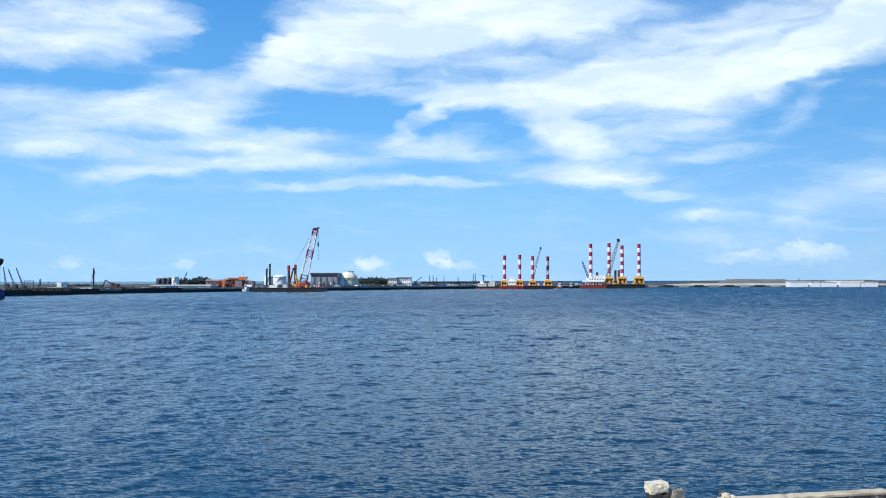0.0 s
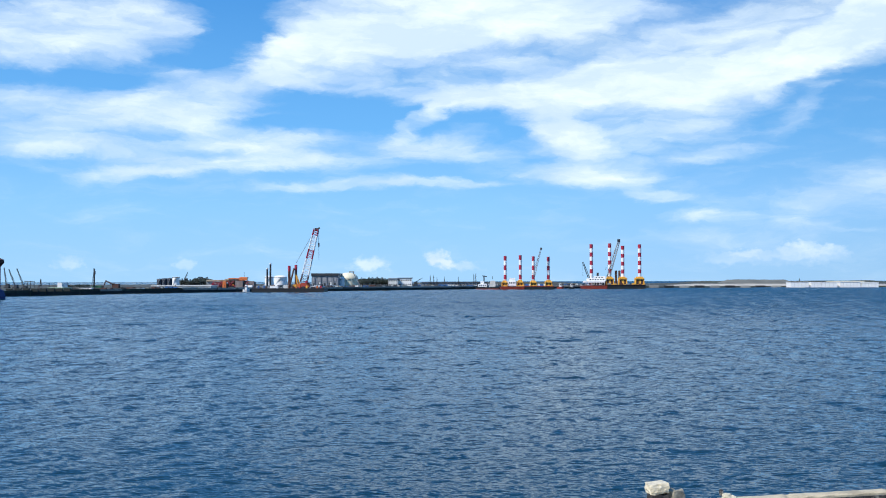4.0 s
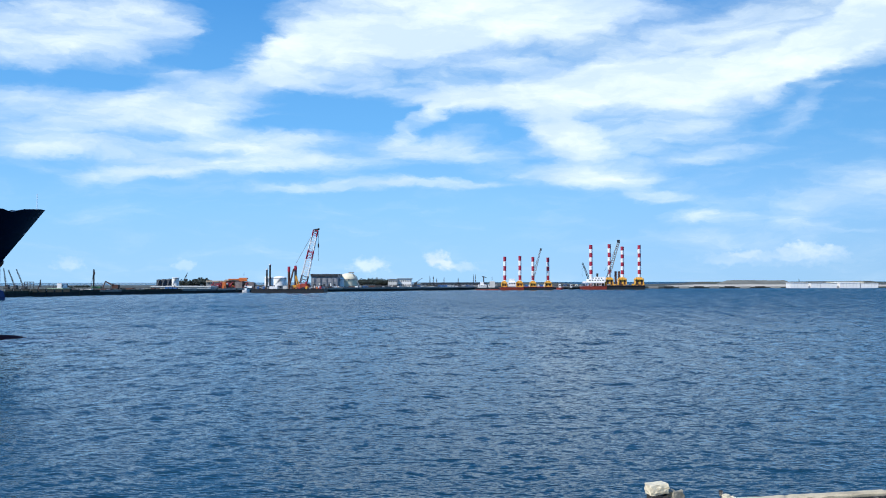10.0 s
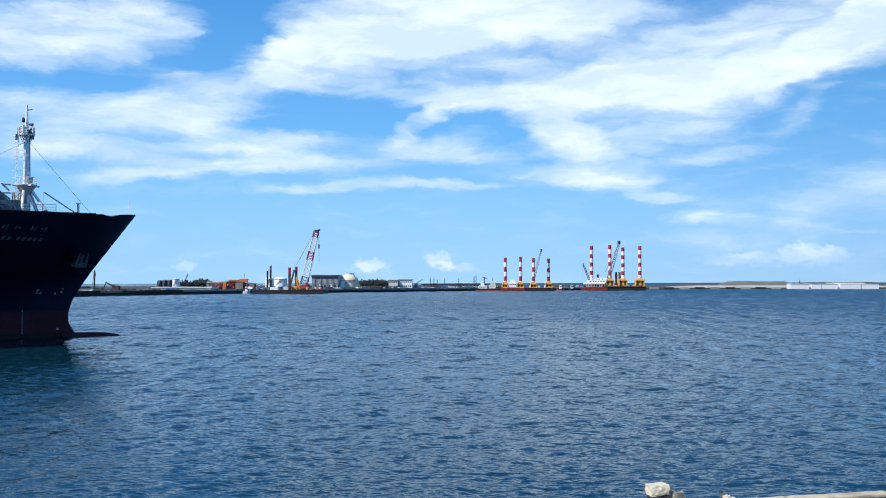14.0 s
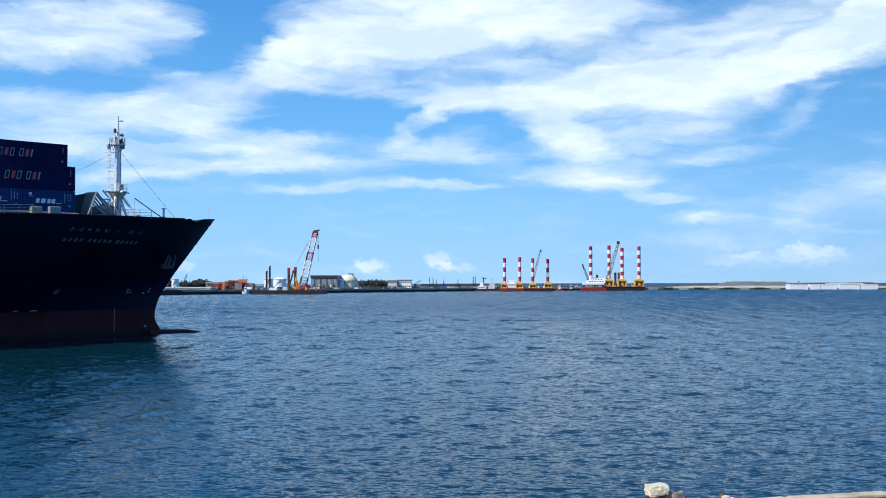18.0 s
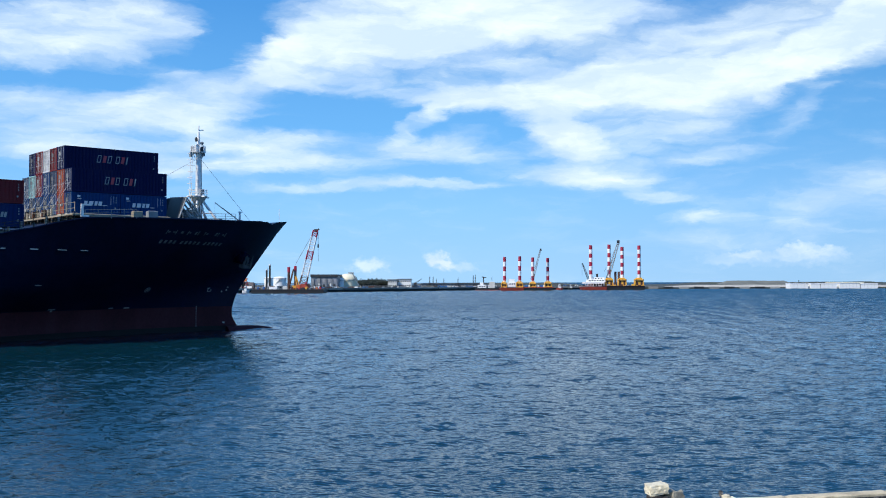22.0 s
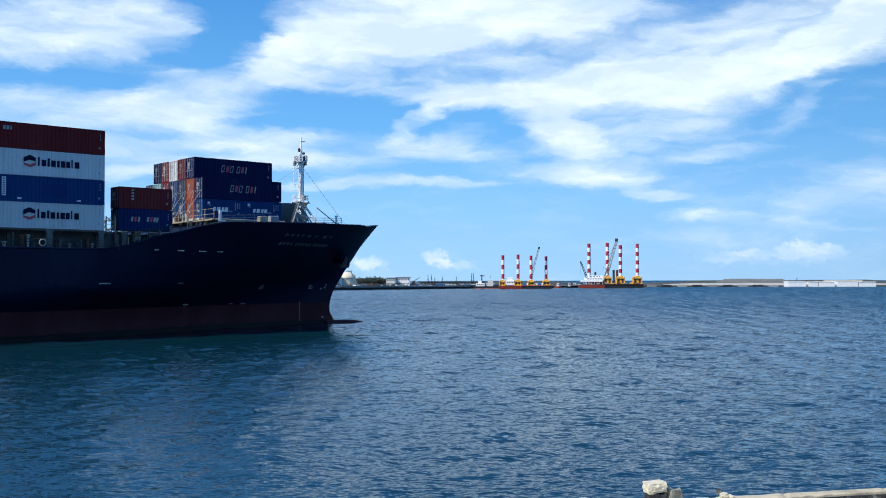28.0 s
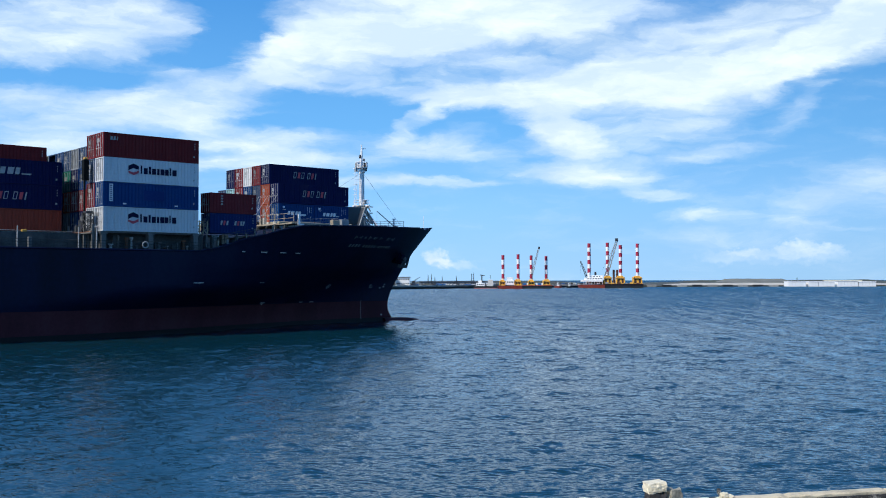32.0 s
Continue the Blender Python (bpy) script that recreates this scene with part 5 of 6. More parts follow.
def jackup_east():
    d = 905
    s = Site("jack_up_barge", 1085, d, "jack-up work barge with four red-white legs and yellow towers", "barge", "jack-up barges")
    g = Geo()
    x0, x1 = s.x(1031), s.x(1074)
    g.add([(x0 + 1.5, -2, -1), (x1, -2, -1), (x1, 16, -1), (x0 + 1.5, 16, -1), (x0, -3, 2.3), (x1, -3, 2.3), (x1, 17, 2.3), (x0, 17, 2.3)],
          [(3, 2, 1, 0), (4, 5, 6, 7), (0, 1, 5, 4), (1, 2, 6, 5), (2, 3, 7, 6), (3, 0, 4, 7)])
    part("bow_hull", g, M_HULLRED, s.ob, "red hull end")
    s.box("hull", 1074, 503.5, 1143, 511, -1, 22, M_BLACK, "black barge hull")
    s.box("fender", 1074, 503.0, 1143, 504.0, -1.5, -1.05, M_RUST)
    for b, t, y in ((1047, 431.5, 2), (1079.5, 430.3, 20), (1102.5, 434.5, 4), (1132.5, 432, 22)):
        striped_leg(s, b, t, 490.5, 8, 1.3, y)
    for b, w in ((1080, 7), (1103, 7.5), (1133, 8)):
        jacking_house(s, b, 489, 504, w, 4)
    house = s.box("deckhouse", 1036, 496.2, 1071, 499.4, -1, 12, M_WHITE, "white accommodation block with open lower deck")
    s.box("upper_deck", 1052, 488.2, 1072, 492.5, 2, 10, M_WHITE, parent=house)
    s.box("bridge_deck", 1042, 492.0, 1073, 496.6, 0, 11, M_WHITE, parent=house)
    # open deck drawn as a solid block, its shade put into the dark colour
    s.box("lower_deck", 1045, 499.4, 1072, 503.5, 3, 12, M_DARK, "lower deck block coloured dark for the shade of an open deck", parent=house)
    for k in range(8):
        s.rod("stanchion", 1037.5 + 4.7 * k, 499.4, 1037.5 + 4.7 * k, 503.6, 0.22, M_PALE, -0.6, parent=house)
    for k in range(4):
        s.box("deck_locker", 1040 + 7 * k, 501.2 + 0.5 * (k % 2), 1043.5 + 7 * k, 503.6, 0, 2, (M_WHITE, M_PALE, M_RUST)[k % 3], parent=house)
    for k in range(6):
        s.box("window", 1044 + 4.6 * k, 493.4, 1046.4 + 4.6 * k, 494.8, -0.08, 0.1, M_GLASS, parent=house)
    for k in range(3):
        s.box("window", 1054.5 + 5 * k, 489.6, 1057 + 5 * k, 491.0, 1.92, 2.1, M_GLASS, parent=house)
    s.box("funnel", 1057, 482, 1060, 488, 4, 6, M_DARK)
    s.lattice("crane_boom", 1043, 492, 1032, 463, 1.3, 12, 0.14, M_DARK, 3, "slim dark lattice boom", 0.7)
    s.rod("hoist_wire", 1031.5, 464, 1031.5, 488, 0.05, M_DARK, 3)
    s.lattice("crane_boom", 1077, 490, 1096.5, 425, 2.2, 18, 0.2, M_GREY, 12, "grey lattice crane boom", 1.4)
    s.box("boom_head", 1094, 422.5, 1098.5, 427, 11, 13, M_DARK)
    s.rod("boom_stay", 1071, 478, 1096, 426, 0.07, M_DARK, 12)
    for b in (1090.5, 1096.5):
        s.rod("pile", b, 478, b, 503, 0.9, M_RUST, 14, "dark red steel pile")
    for k in range(6):
        s.box("deck_cargo", 1076 + 11 * k, 500.5 + (k % 2), 1081 + 11 * k, 503.6, -0.6, 2, (M_GREY, M_YELLOW, M_RUST)[k % 3])


def jackup_west():
    d = 815
    s = Site("jack_up_barge", 930, d, "pair-hulled jack-up barge with red-white legs and orange hull", "barge", "jack-up barges")
    g = Geo()
    x0, x1 = s.x(886), s.x(928)
    g.add([(x0 + 1.5, -2, -1), (x1, -2, -1), (x1, 14, -1), (x0 + 1.5, 14, -1), (x0, -3, 1.9), (x1, -3, 1.9), (x1, 15, 1.9), (x0, 15, 1.9)],
          [(3, 2, 1, 0), (4, 5, 6, 7), (0, 1, 5, 4), (1, 2, 6, 5), (2, 3, 7, 6), (3, 0, 4, 7)])
    part("bow_hull", g, M_HULLRED, s.ob, "dull red hull end")
    s.box("hull", 928, 506, 981, 512.5, 0, 18, M_BLACK, "black barge hull")
    s.box("deck_edge", 928, 505.4, 981, 506.4, -0.3, -0.02, M_HULLRED)
    for b, t, y in ((894.5, 452.3, 2), (921.3, 451, 3), (944.3, 453, 14), (970.8, 454, 16)):
        striped_leg(s, b, t, 494, 5, 1.08, y)
    for b, v0, w in ((893.5, 495.5, 4.8), (921, 495, 5.8), (944.5, 495.5, 5.5), (971.5, 495, 6.2)):
        jacking_house(s, b, v0, 506, w, 3)
    house = s.box("deckhouse", 900, 497, 914, 505, 0, 9, M_WHITE, "white deckhouse")
    s.box("upper_deck", 902, 491.5, 912, 497, 1, 7, M_WHITE, parent=house)
    for k in range(4):
        s.box("window", 901.5 + 3.1 * k, 499, 903.4 + 3.1 * k, 501, -0.08, 0.1, M_GLASS, parent=house)
    for b, m in ((930, M_SKIPBLUE), (937, M_WHITE), (950, M_WHITE), (957, M_SKIPBLUE), (962, M_WHITE)):
        s.box("site_cabin", b, 502, b + 5.5, 505.6, 0.3, 2.8, m)
    s.lattice("crane_boom", 945, 490, 958, 439.5, 1.2, 16, 0.13, M_GREY, 10, "slim grey crane boom", 0.8)
    s.box("boom_head", 957, 437.5, 960, 441, 9.5, 10.5, M_DARK)
    s.rod("boom_stay", 940, 492, 957.5, 440, 0.05, M_DARK, 10)


def crane_barge():
    d = 612
    s = Site("crane_barge", 520, d, "floating crane with red-white lattice boom on a dark barge", "crane")
    s.box("barge_hull", 446, 509.5, 574, 518.5, -4, 16, M_BLACK, "long black barge hull")
    s.box("rubbing_strake", 446, 509.4, 574, 510.2, -4.2, -4.05, M_DARK)
    for b, t in ((473.6, 475), (479.2, 466.5)):
        pile = s.rod("spud_pile", b, t, b, 517, 0.55, M_BLACK, 4, "dark spud pile with pale tip")
        s.rod("tip", b, t - 1.5, b, t + 0.5, 0.62, M_WHITE, 4, parent=pile)
    for b, t in ((512.6, 470), (524.3, 468.5)):
        pile = s.rod("spud_pile", b, t, b, 512, 0.75, M_RUST, 6, "dark spud pile with red top")
        s.rod("red_top", b, t - 0.4, b, t + 9, 0.85, M_RED, 6, parent=pile)
    s.rod("leaning_strut", 514, 502, 521, 474, 0.5, M_RUST, 5)
    s.rod("leaning_strut", 530, 505, 523, 476, 0.4, M_DARK, 5)
    base = s.box("crane_house", 533, 500, 547, 507, 0, 7, M_HULLRED, "red crane machinery house")
    s.box("counterweight", 519, 503, 525, 509.8, 1, 6, M_YELLOW, parent=base)
    s.box("winch_house", 525.5, 501.5, 532, 507, 1, 6, M_ORANGE, parent=base)
    s.box("crane_bed", 521, 507, 552, 510, -1, 8, M_DARK, parent=base)
    s.box("operator_cab", 541, 496.5, 544.5, 500.2, -1, 1.5, M_RED, parent=base)
    s.rod("gantry_leg", 527, 507, 524.5, 486, 0.28, M_YELLOW, 2, parent=base)
    s.rod("gantry_leg", 533, 507, 525, 486, 0.28, M_YELLOW, 2, parent=base)
    s.rod("platform_brace", 548, 508, 541, 498, 0.3, M_ORANGE, 0, parent=base)
    for k in range(9):
        s.box("deck_gear", 517 + 6.2 * k, 505 + (k * 7 % 4), 520 + 6.2 * k, 509.8, -3, -1.2, (M_RUST, M_ORANGE, M_RED, M_DARK, M_YELLOW, M_GREY)[k % 6])
    # boom in painted stages
    stops = [0.0, 0.15, 0.24, 0.45, 0.56, 0.62, 0.80, 0.88, 1.0]
    for k in range(8):
        f0, f1 = stops[k], stops[k + 1]
        b0, v0, b1, v1 = 538 + 22 * f0, 500 - 95 * f0, 538 + 22 * f1, 500 - 95 * f1
        mat = (M_RUST, M_LEGWHITE, M_LEGWHITE, M_RED, M_RED, M_LEGWHITE, M_LEGWHITE, M_RED)[k]
        w = 3.9 - 1.3 * f0
        s.lattice("boom_stage", b0, v0, b1, v1, w, max(2, round(22 * (f1 - f0))), 0.22, mat, 3, "painted lattice boom stage", 3.9 - 1.3 * f1)
    s.box("boom_head", 557.5, 403, 563, 408, 2, 4, M_DARK, "dark sheave head")
    s.rod("jib_arm", 560, 405, 566.5, 402.5, 0.55, M_DARK, 3)
    s.rod("boom_stay", 524, 466, 556, 408, 0.07, M_GREY, 2.0)
    s.rod("boom_stay", 524, 466, 557, 408, 0.07, M_GREY, 4.0)
    s.rod("hoist_wire", 564.5, 406, 564.5, 430, 0.12, M_DARK, 3)
    s.box("hook_block", 563.3, 429, 565.6, 436, 2.5, 3.5, M_DARK)
    s.rod("hoist_wire", 564.5, 436, 565, 460, 0.08, M_DARK, 3)
    s.box("deck_cabin", 478, 505, 492, 510, -2, 2, M_WHITE, "white deck cabin")
    s.box("deck_cabin", 502, 504, 510, 510, -2, 2, M_PALE)
    for k in range(8):
        s.box("deck_gear", 450 + 3.4 * k, 507 - (k * 7 % 3), 452.4 + 3.4 * k, 510, -1, 1, (M_RUST, M_GREY, M_SKIPBLUE)[k % 3])


def tank(b, d, r_counts, v_top, v_base, mat, label, dome=0.0):
    s = Site("storage_tank", b, d, label, "tank", "storage tanks")
    r = r_counts * s.d / LENS
    z0, z1 = max(TOP - 0.2, 0), s.z(v_top)
    shell = s.turned("shell", b, [(r, z0), (r, z1 - r * dome)], mat, r, n=32)
    prof = [(r * math.cos(t * math.pi / 16), z1 - r * dome + max(0.25, r * dome) * math.sin(t * math.pi / 16)) for t in range(8)] + [(0.05, z1)]
    s.turned("roof", b, prof, mat, r, n=32)
    s.turned("rim", b, [(r + 0.02, z1 - r * dome - 0.3), (r + 0.16, z1 - r * dome - 0.25), (r + 0.16, z1 - r * dome - 0.02), (r + 0.02, z1 - r * dome)], M_GREY, r, n=32)
    g = Geo()
    for k in range(14):
        a = -1.2 + 0.1 * k
        z = z0 + (z1 - r * dome - z0) * k / 13
        g.box(r * math.sin(a) - 0.4, r - r * math.cos(a) - 0.55, z - 0.08, r * math.sin(a) + 0.4, r - r * math.cos(a) - 0.05, z + 0.08)
    tagged(part("stair_tread", g, M_GREY, s.ob, "steel stair round the shell"), kind="stuff")
    return s


def building(b0, b1, v0, d, depth, mat, label, bays=5, rows=1, name="warehouse", roof=None, eaves=0.5):
    bm_ = (b0 + b1) / 2
    s = Site(name, bm_, d, label, "building")
    z1 = s.z(v0)
    x0, x1 = s.x(b0), s.x(b1)
    part("wall", Geo().box(x0, 0, TOP - 0.4, x1, depth, z1), mat, s.ob)
    part("roof", Geo().slab(x0 - eaves, -eaves, z1, x1 + eaves, depth + eaves, z1 + 0.1 + 0.9 * eaves, 0.05), roof or M_GREY, s.ob)
    H = z1 - TOP
    for r in range(rows):
        for k in range(bays):
            w = (x1 - x0) / max(1, bays)
            xa = x0 + (k + 0.25) * w
            za = TOP + H * (r + 0.35) / rows
            part("window", Geo().box(xa, -0.08, za, xa + w * 0.5, 0.05, za + H * 0.3 / rows), M_GLASS, s.ob)
    return s


def make_tree():
    rng = random.Random(12)
    t = thing("tree", "dark green coastal tree on the far shore", "tree", "trees on the far shore")
    g = Geo().rod((0, 0, 0), (0.1, 0, 2.0), 0.22, 7, 0.14)
    for k in range(6):
        a = k * 1.05
        g.rod((0.08, 0, 1.3 + 0.12 * k), (1.3 * math.cos(a), 1.3 * math.sin(a), 2.9 + 0.2 * (k % 3)), 0.09, 5, 0.03)
    part("trunk", g, M_BARK, t)
    vs, fs = [], []
    for k in range(170):
        a, u = rng.random() * 6.283, rng.random()
        rr = (0.4 + 1.75 * rng.random() ** 0.6)
        c = Vector((rr * math.cos(a), rr * math.sin(a), 2.1 + 2.5 * u * (1.1 - rr / 3.2)))
        q = 0.24 + 0.3 * rng.random()
        rot = Euler((rng.random() * 6, rng.random() * 6, 0)).to_matrix()
        n = len(vs)
        for p in ((1, 0, 0), (-0.6, 0.9, 0.1), (-0.6, -0.8, 0.2), (0, 0, 0.9), (0.1, 0.1, -0.7)):
            vs.append(c + rot @ (Vector(p) * q))
        fs += [(n, n + 1, n + 3), (n + 1, n + 2, n + 3), (n + 2, n, n + 3), (n + 1, n, n + 4), (n + 2, n + 1, n + 4), (n, n + 2, n + 4)]
    part("crown", Geo().add(vs, fs), M_LEAF, t)
    return t


def trees(first, b0, b1, d, count, size, seed):
    rng = random.Random(seed)
    for k in range(count):
        b = b0 + (b1 - b0) * (k + 0.5 + 0.5 * (rng.random() - 0.5)) / count
        dd = nearer(d, b) + 14 * rng.random()
        sc = 0.92 * size * (0.8 + 0.4 * rng.random())
        t = copy_thing(first, pose(east(b, dd), dd, TOP - 0.3, 0, 0, rng.random() * 360)) if k or seed > 1 else first
        t.matrix_basis = pose(east(b, dd), dd, TOP - 0.3, 0, 0, rng.random() * 360)
        t.scale = (sc * 1.15, sc * 1.15, sc)


jackup_east()
jackup_west()
crane_barge()
tank(312, 660, 6.3, 489.8, 505, M_WHITE, "white cylindrical storage tank")
tank(477, 720, 7.5, 487.5, 508, M_WHITE, "white cylindrical tank behind the floating crane", 0.32)
tank(497, 700, 11.5, 486.5, 508, M_WHITE, "broad white storage tank behind the floating crane", 0.32)
tank(604, 765, 6.5, 489.5, 505, M_WHITE, "small white domed tank beside the cream tank", 0.5)
dome = tank(617, 770, 17.5, 481.5, 505, M_CREAM, "cream storage tank with a domed roof", 0.62)
dome.rod("access_ladder", 625, 481, 637, 503, 0.35, M_GREY, -0.3)
dome.box("roof_platform", 618, 479.5, 627, 481.5, 6, 9, M_GREY)
M_CLAD = material("weathered_cladding", (0.30, 0.31, 0.33), 0.7, vary=0.3, scale=0.3, stain=(0.14, 0.14, 0.15), stain_amount=0.6, streak=True)
hall = building(552, 598.5, 484.5, 745, 30, M_BUILD, "grey clad plant hall with flat dark roof", 0, 1, "plant_hall", M_DARK)
for k in range(4):
    b = 557 + 11 * k
    hall.rod("pipe", b, 490, b, 506, 0.2, M_GREY, -0.5, "grey downpipe")
for k in range(5):
    b = 554 + 9.2 * k
    hall.box("bay_panel", b, 489.5, b + 5.2, 497.5, -0.12, -0.02, M_CLAD, "weathered pale cladding bay")
    hall.box("loading_door", b + 1, 500.5, b + 4, 506, -0.14, -0.02, M_DARK)
# strip under the roof line with the shade painted in as dark colour
hall.box("roof_edge", 551, 484.2, 599.5, 487.2, -0.9, -0.2, M_DARK, "roof edge strip coloured dark as shade")
for b in (567, 587):
    hall.rod("stack", b, 499, b, 507, 0.7, M_PALE, -2.5, "pale vent stack")
building(688, 704, 493, 790, 14, M_PALE, "white low port building", 4, 2, "office_building")
building(705.5, 729, 492, 800, 16, M_WHITE, "white two-storey port building", 6, 2, "office_building")
building(270, 374, 506.0, 606, 16, M_PALE, "long low pale shed on the quay", 0, 1, "shed", M_PALE)
building(102.5, 110.5, 500.2, 520, 8, M_WHITE, "small white cube-shaped cabin", 0, 1, "cabin", M_WHITE, 0.06)
building(88, 112, 510.2, 500, 10, M_PALEGREEN, "low pale green site shed", 4, 1, "shed", M_PALEGREEN)
building(747, 862, 500.0, 1010, 20, M_BUILD, "long low dark warehouse far behind the quay", 18, 1, "warehouse", M_DARK)
M_TANGREY = material("grey_brown_cladding", (0.23, 0.19, 0.18), 0.8, vary=0.35, scale=0.4)
M_PLANT = material("grimy_plant_cladding", (0.17, 0.145, 0.125), 0.8, vary=0.4, scale=0.4)
M_SILO = material("slate_silo_paint", (0.035, 0.045, 0.065), 0.6, vary=0.3, scale=0.3)
for b, r, v in ((283.4, 5.0, 492.4), (292.3, 5.2, 491.6), (301.3, 5.0, 491.2)):
    s = tank(b, 690, r, v, 506, M_SILO, "dark slate silo with a rounded top", 0.25)
    s.ob.name = "silo"
    s.ob["category"], s.ob["group"] = "silo", "dark silos"
first_tree = make_tree()
trees(first_tree, 320, 374, 690, 13, 1.3, 1)
trees(first_tree, 637, 690, 810, 22, 1.3, 2)
trees(first_tree, 640, 688, 822, 14, 1.45, 5)
trees(first_tree, 345, 368, 700, 5, 1.5, 3)
trees(first_tree, 110, 160, 640, 7, 0.55, 4)


def plant():
    """The orange dredging plant on the quay."""
    s = Site("dredging_plant", 410, 640, "orange and grey dredging plant with rusty frames on the quay", "plant")
    s.box("base_pontoon", 372, 507, 450, 511.4, -2, 12, M_DARK, "dark pontoon")
    s.box("orange_tower", 394.5, 497.5, 400.5, 511, -3, 2, M_ORANGE, "bright orange tower")
    s.box("roof_beam", 405, 491.5, 432, 493.3, 0, 8, M_ORANGE, "orange roof girder")
    s.box("roof_beam", 424, 489.8, 438, 492, 1, 5, M_ORANGE)
    s.box("grey_house", 377, 497, 391, 503, 0, 8, M_GREY)
    s.box("grey_house", 417, 496, 430, 505, -1, 7, M_GREY)
    s.box("rust_house", 440, 498, 451, 508, 1, 6, M_RUST)
    s.box("hopper", 402, 495, 416, 500, 1, 7, M_RUST)
    s.box("plant_body", 377, 496.5, 441, 509, 5, 10, M_PLANT, "brown-grey plant housing")
    s.box("plant_upper", 398, 494, 432, 496.5, 5, 9, M_PLANT)
    s.box("tan_roof", 366, 494.6, 404, 497.2, 2, 9, M_TAN, "tan roof over the western bay")
    s.box("tan_roof", 399, 492.8, 424, 495.4, 0.5, 7, M_TAN)
    s.box("grey_house", 366, 497.2, 378, 507, 3, 8, M_GREY)
    s.box("brown_house", 417.5, 497, 430, 508, -2.2, -1.1, M_TANGREY, "grey-brown winch house")
    s.box("brown_house", 438.5, 497, 450, 507.5, -1, 0.8, M_TANGREY)
    s.box("orange_hopper", 424, 490.2, 438, 495.8, -1.5, 0.5, M_ORANGE, "orange hopper under the girder")
    s.box("pale_cabin", 438, 504, 447, 510.5, -3.4, -2.2, M_WHITE, "white deck cabin")
    for k in range(6):
        s.rod("red_strut", 381 + 3.2 * k, 506, 384 + 3.2 * k, 499, 0.2, M_RED, -2.4)
    for b0, b1 in ((380, 394), (386, 378), (404, 414), (413, 404), (432, 440), (421, 428)):
        s.rod("leg_brace", b0, 508, b1, 497, 0.22, M_RED, -1.5, "red diagonal brace")
    for k in range(14):
        s.rod("column", 374 + 5.4 * k, 496 + (k % 3), 374 + 5.4 * k, 510, 0.16, M_RUST if k % 2 else M_GREY, -0.5)
    for v in (495.4, 499.5, 503.5):
        s.box("catwalk", 376, v, 440, v + 0.5, -1.2, -0.4, M_RUST)
    rng_ = random.Random(8)
    for k in range(16):
        b = 374 + 72 * rng_.random()
        v = 498 + 9 * rng_.random()
        s.box("machine_block", b, v, b + 2 + 3 * rng_.random(), v + 1.5 + 2 * rng_.random(), -2, 0, (M_RUST, M_GREY, M_ORANGE, M_DARK, M_RED, M_PALE)[k % 6])
    s.rod("antenna", 433, 481, 433, 491, 0.1, M_DARK, 2)
    s.box("small_winch", 384, 503, 388, 507, -2, 0, M_WHITE)


plant()


def workboat(b, d, w, label, mats):
    s = Site("workboat", b, d, label, "boat", "workboats")
    L = w * s.d / LENS / 2
    g = Geo()
    sec = [(-L, 1.6, 1.4), (-L * 0.6, 2.0, 1.3), (L * 0.3, 2.0, 1.4), (L * 0.75, 1.3, 1.8), (L, 0.1, 2.3)]
    vs = [(x, y, z) for x, hb, top in sec for y, z in ((-hb * 0.8, -0.5), (hb * 0.8, -0.5), (hb, top), (-hb, top))]
    fs = [(0, 1, 2, 3), tuple(reversed([len(vs) - 4 + i for i in range(4)]))]
    for k in range(len(sec) - 1):
        fs += [(4 * k + i, 4 * k + 4 + i, 4 * k + 4 + (i + 1) % 4, 4 * k + (i + 1) % 4) for i in range(4)]
    part("hull", g.add(vs, fs), mats[0], s.ob)
    part("wheelhouse", Geo().slab(-L * 0.35, -1.3, 1.3, L * 0.25, 1.3, 3.9, 0.15), mats[1], s.ob, "white wheelhouse")
    part("window", Geo().box(-L * 0.3, -1.36, 2.7, L * 0.2, -1.28, 3.4), M_GLASS, s.ob)
    part("mast", Geo().rod((-L * 0.1, 0, 3.8), (-L * 0.1, 0, 6.0), 0.07, 5), M_GREY, s.ob)
    return s


workboat(437, 622, 12, "small white workboat moored by the plant", (M_WHITE, M_WHITE))
workboat(868, 832, 14, "grey workboat moored at the quay", (M_GREY, M_WHITE))
workboat(992, 890, 12, "small red workboat near the jack-up barge", (M_HULLRED, M_WHITE))
workboat(1012, 900, 10, "small dark workboat near the jack-up barge", (M_BLACK, M_PALE))

# grey survey ship with a white bridge by the western jack-up barge
s = Site("service_ship", 856, 815, "grey and white service ship with a deck crane", "ship")
s.box("hull", 843, 507, 884, 513, -3, 5, M_BLACK, "black hull")
s.box("boot_stripe", 843, 510.5, 884, 513, -3.06, -2.9, M_HULLRED)
house = s.box("bridge", 847, 502, 862, 507, -1, 4, M_WHITE)
s.box("wheelhouse", 851, 497.5, 857, 502, 0, 3, M_WHITE, parent=house)
s.box("aft_house", 868, 496, 877, 507, 0, 3, M_PALE, parent=house)
for k in range(4):
    s.box("window", 848.5 + 3.2 * k, 503.5, 850.5 + 3.2 * k, 505, -1.08, -0.95, M_GLASS, parent=house)
s.rod("crane_post", 857, 487, 857, 500, 0.4, M_DARK, 1)
s.rod("crane_jib", 854, 487.5, 862, 489, 0.3, M_DARK, 1)
s.rod("mast", 872, 488, 872, 494, 0.15, M_DARK, 2)

